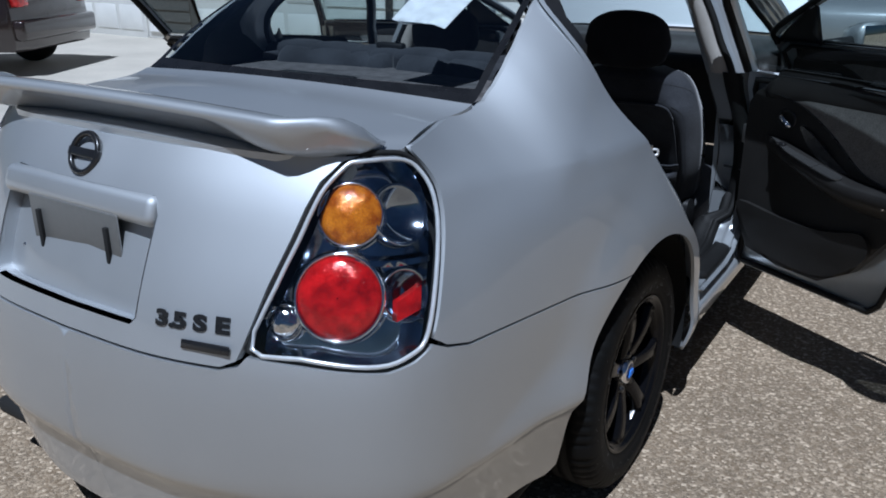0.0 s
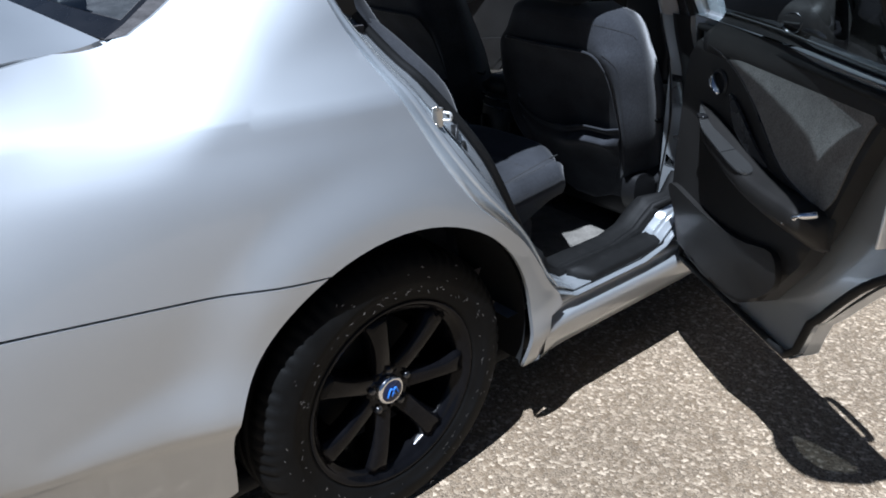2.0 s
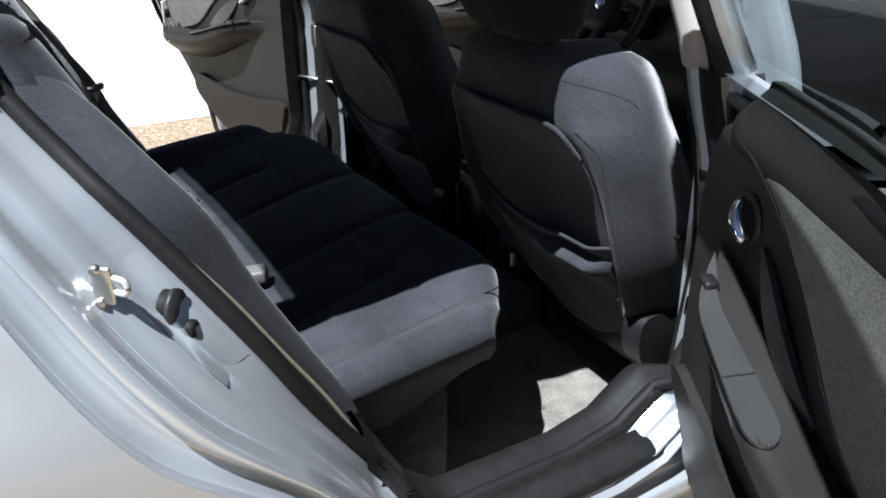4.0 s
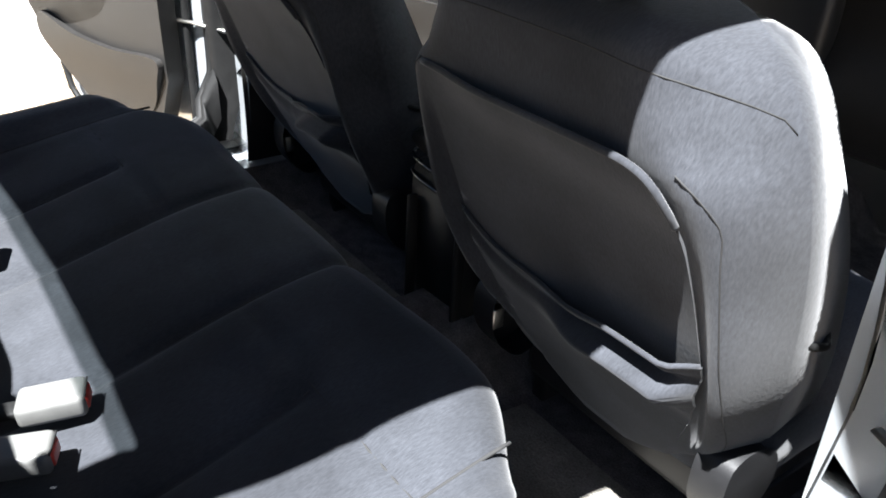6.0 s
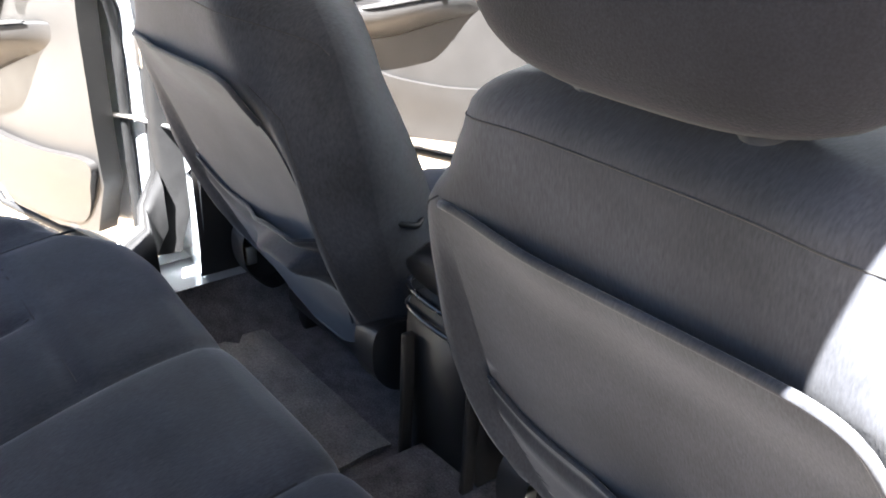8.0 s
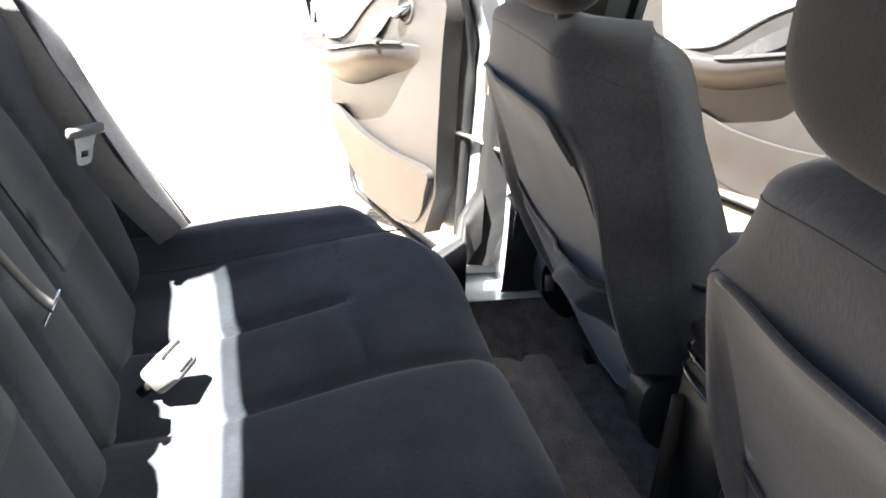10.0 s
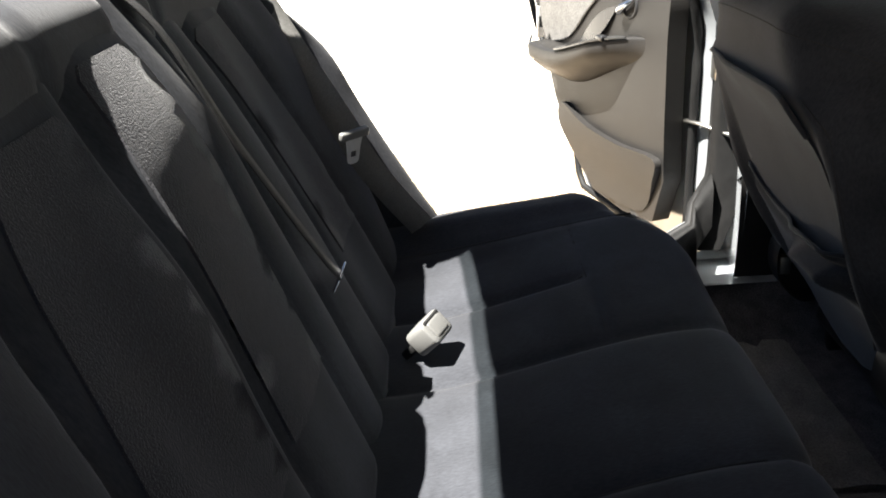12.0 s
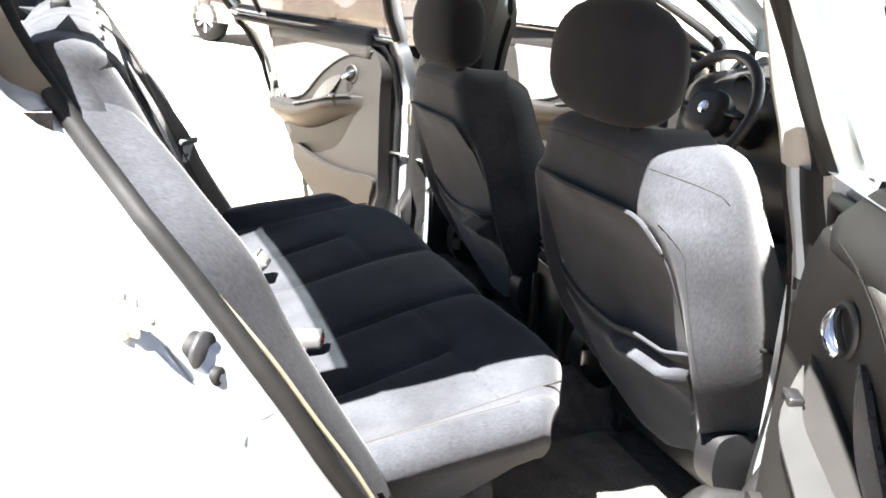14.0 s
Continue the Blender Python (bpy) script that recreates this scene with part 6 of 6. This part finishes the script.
def parked_car(name, mat, label, m, tall=1.65, length=4.6):
    """A parked car seen far off: lofted body, cabin with glass, lamps and wheels."""
    c = tagged(new(name), label, "car")
    half, L = .88, length
    prof = [(0, .45), (.02, .85), (.10, 1.0), (.35, 1.05), (L * .62, 1.05), (L * .95, .85), (L, .70), (L, .45)]
    rings = []
    for x, k in ((-half, .90), (-half * .97, .97), (-half * .7, 1.0), (0, 1.01), (half * .7, 1.0), (half * .97, .97), (half, .90)):
        rings.append([Vector((x, L / 2 + (y - L / 2) * (.97 if abs(x) > .8 else 1), .30 + (z - .30) * k)) for y, z in [(p.x, p.y) for p in spline([(a, b_, 0) for a, b_ in [(.02, .30)] + prof + [(L - .02, .30)]], 3)]])
    bd = part("body", loft(rings), mat, c, "dark glossy body")
    rings = []
    for z, a0, a1, w in ((1.0, .12, L * .66, .80), (1.25, .22, L * .58, .74), (tall - .06, .42, L * .46, .64), (tall, .55, L * .42, .56)):
        rings.append([Vector((a, (a0 + a1) / 2 + b_, z)) for a, b_ in oval(0, 0, w, (a1 - a0) / 2, 5, 40)])
    part("cabin", loft(rings), M["black_gloss"], c, "dark tinted windows")
    part("cabin_roof", loft([[Vector((a, (.5 + L * .43) / 2 + b_, z)) for a, b_ in oval(0, 0, w, (L * .43 - .5) / 2, 5, 40)] for z, w in ((tall - .05, .655), (tall + .01, .60), (tall + .02, .4))]), mat, c)
    for s in (1, -1):
        for yy in (.85, L - .95):
            w = part("wheel", moved(lathe([(-.10, .20), (-.10, .30), (-.06, .335), (.06, .335), (.10, .31), (.10, .22)], 40, "X"), Matrix.Translation((s * .78, yy, .335))), M["tyre"], c)
            part("rim", moved(lathe([(.0, .225), (.09, .222), (.07, .20), (.05, .05), (.085, .03), (.085, 0)], 32, "X"), Matrix.Translation((s * .78, yy, .335)) @ Matrix.Diagonal((s, 1, 1, 1))), M["gap"], w)
            for k in range(6):
                part("spoke", moved(block((.06, -.022, .02), (.10, .022, .21), .008), Matrix.Translation((s * .78, yy, .335)) @ Matrix.Diagonal((s, 1, 1, 1)) @ Matrix.Rotation(k * math.pi / 3, 4, "X")), M["chrome"], w)
        part("tail_lamp", block((s * .70 - .12, -.01, .80), (s * .70 + .12, .10, 1.0), .03), M["red_lamp"], c, "red tail lamp")
    part("bumper", block((-.86, -.06, .42), (.86, .12, .66), .05, 3), mat, c)
    c.matrix_world = m
    return c


parked_car("parked_suv", M["maroon"], "dark brown sport utility parked before the white building", pose(-8.25, 5.3, 0, 0, 0, 118), 1.72, 4.6)
parked_car("parked_hatchback", M["pale_blue_paint"], "pale grey car parked beyond the open doors", pose(.5, 13.6, 0, 0, 0, 180), 1.45, 4.2)
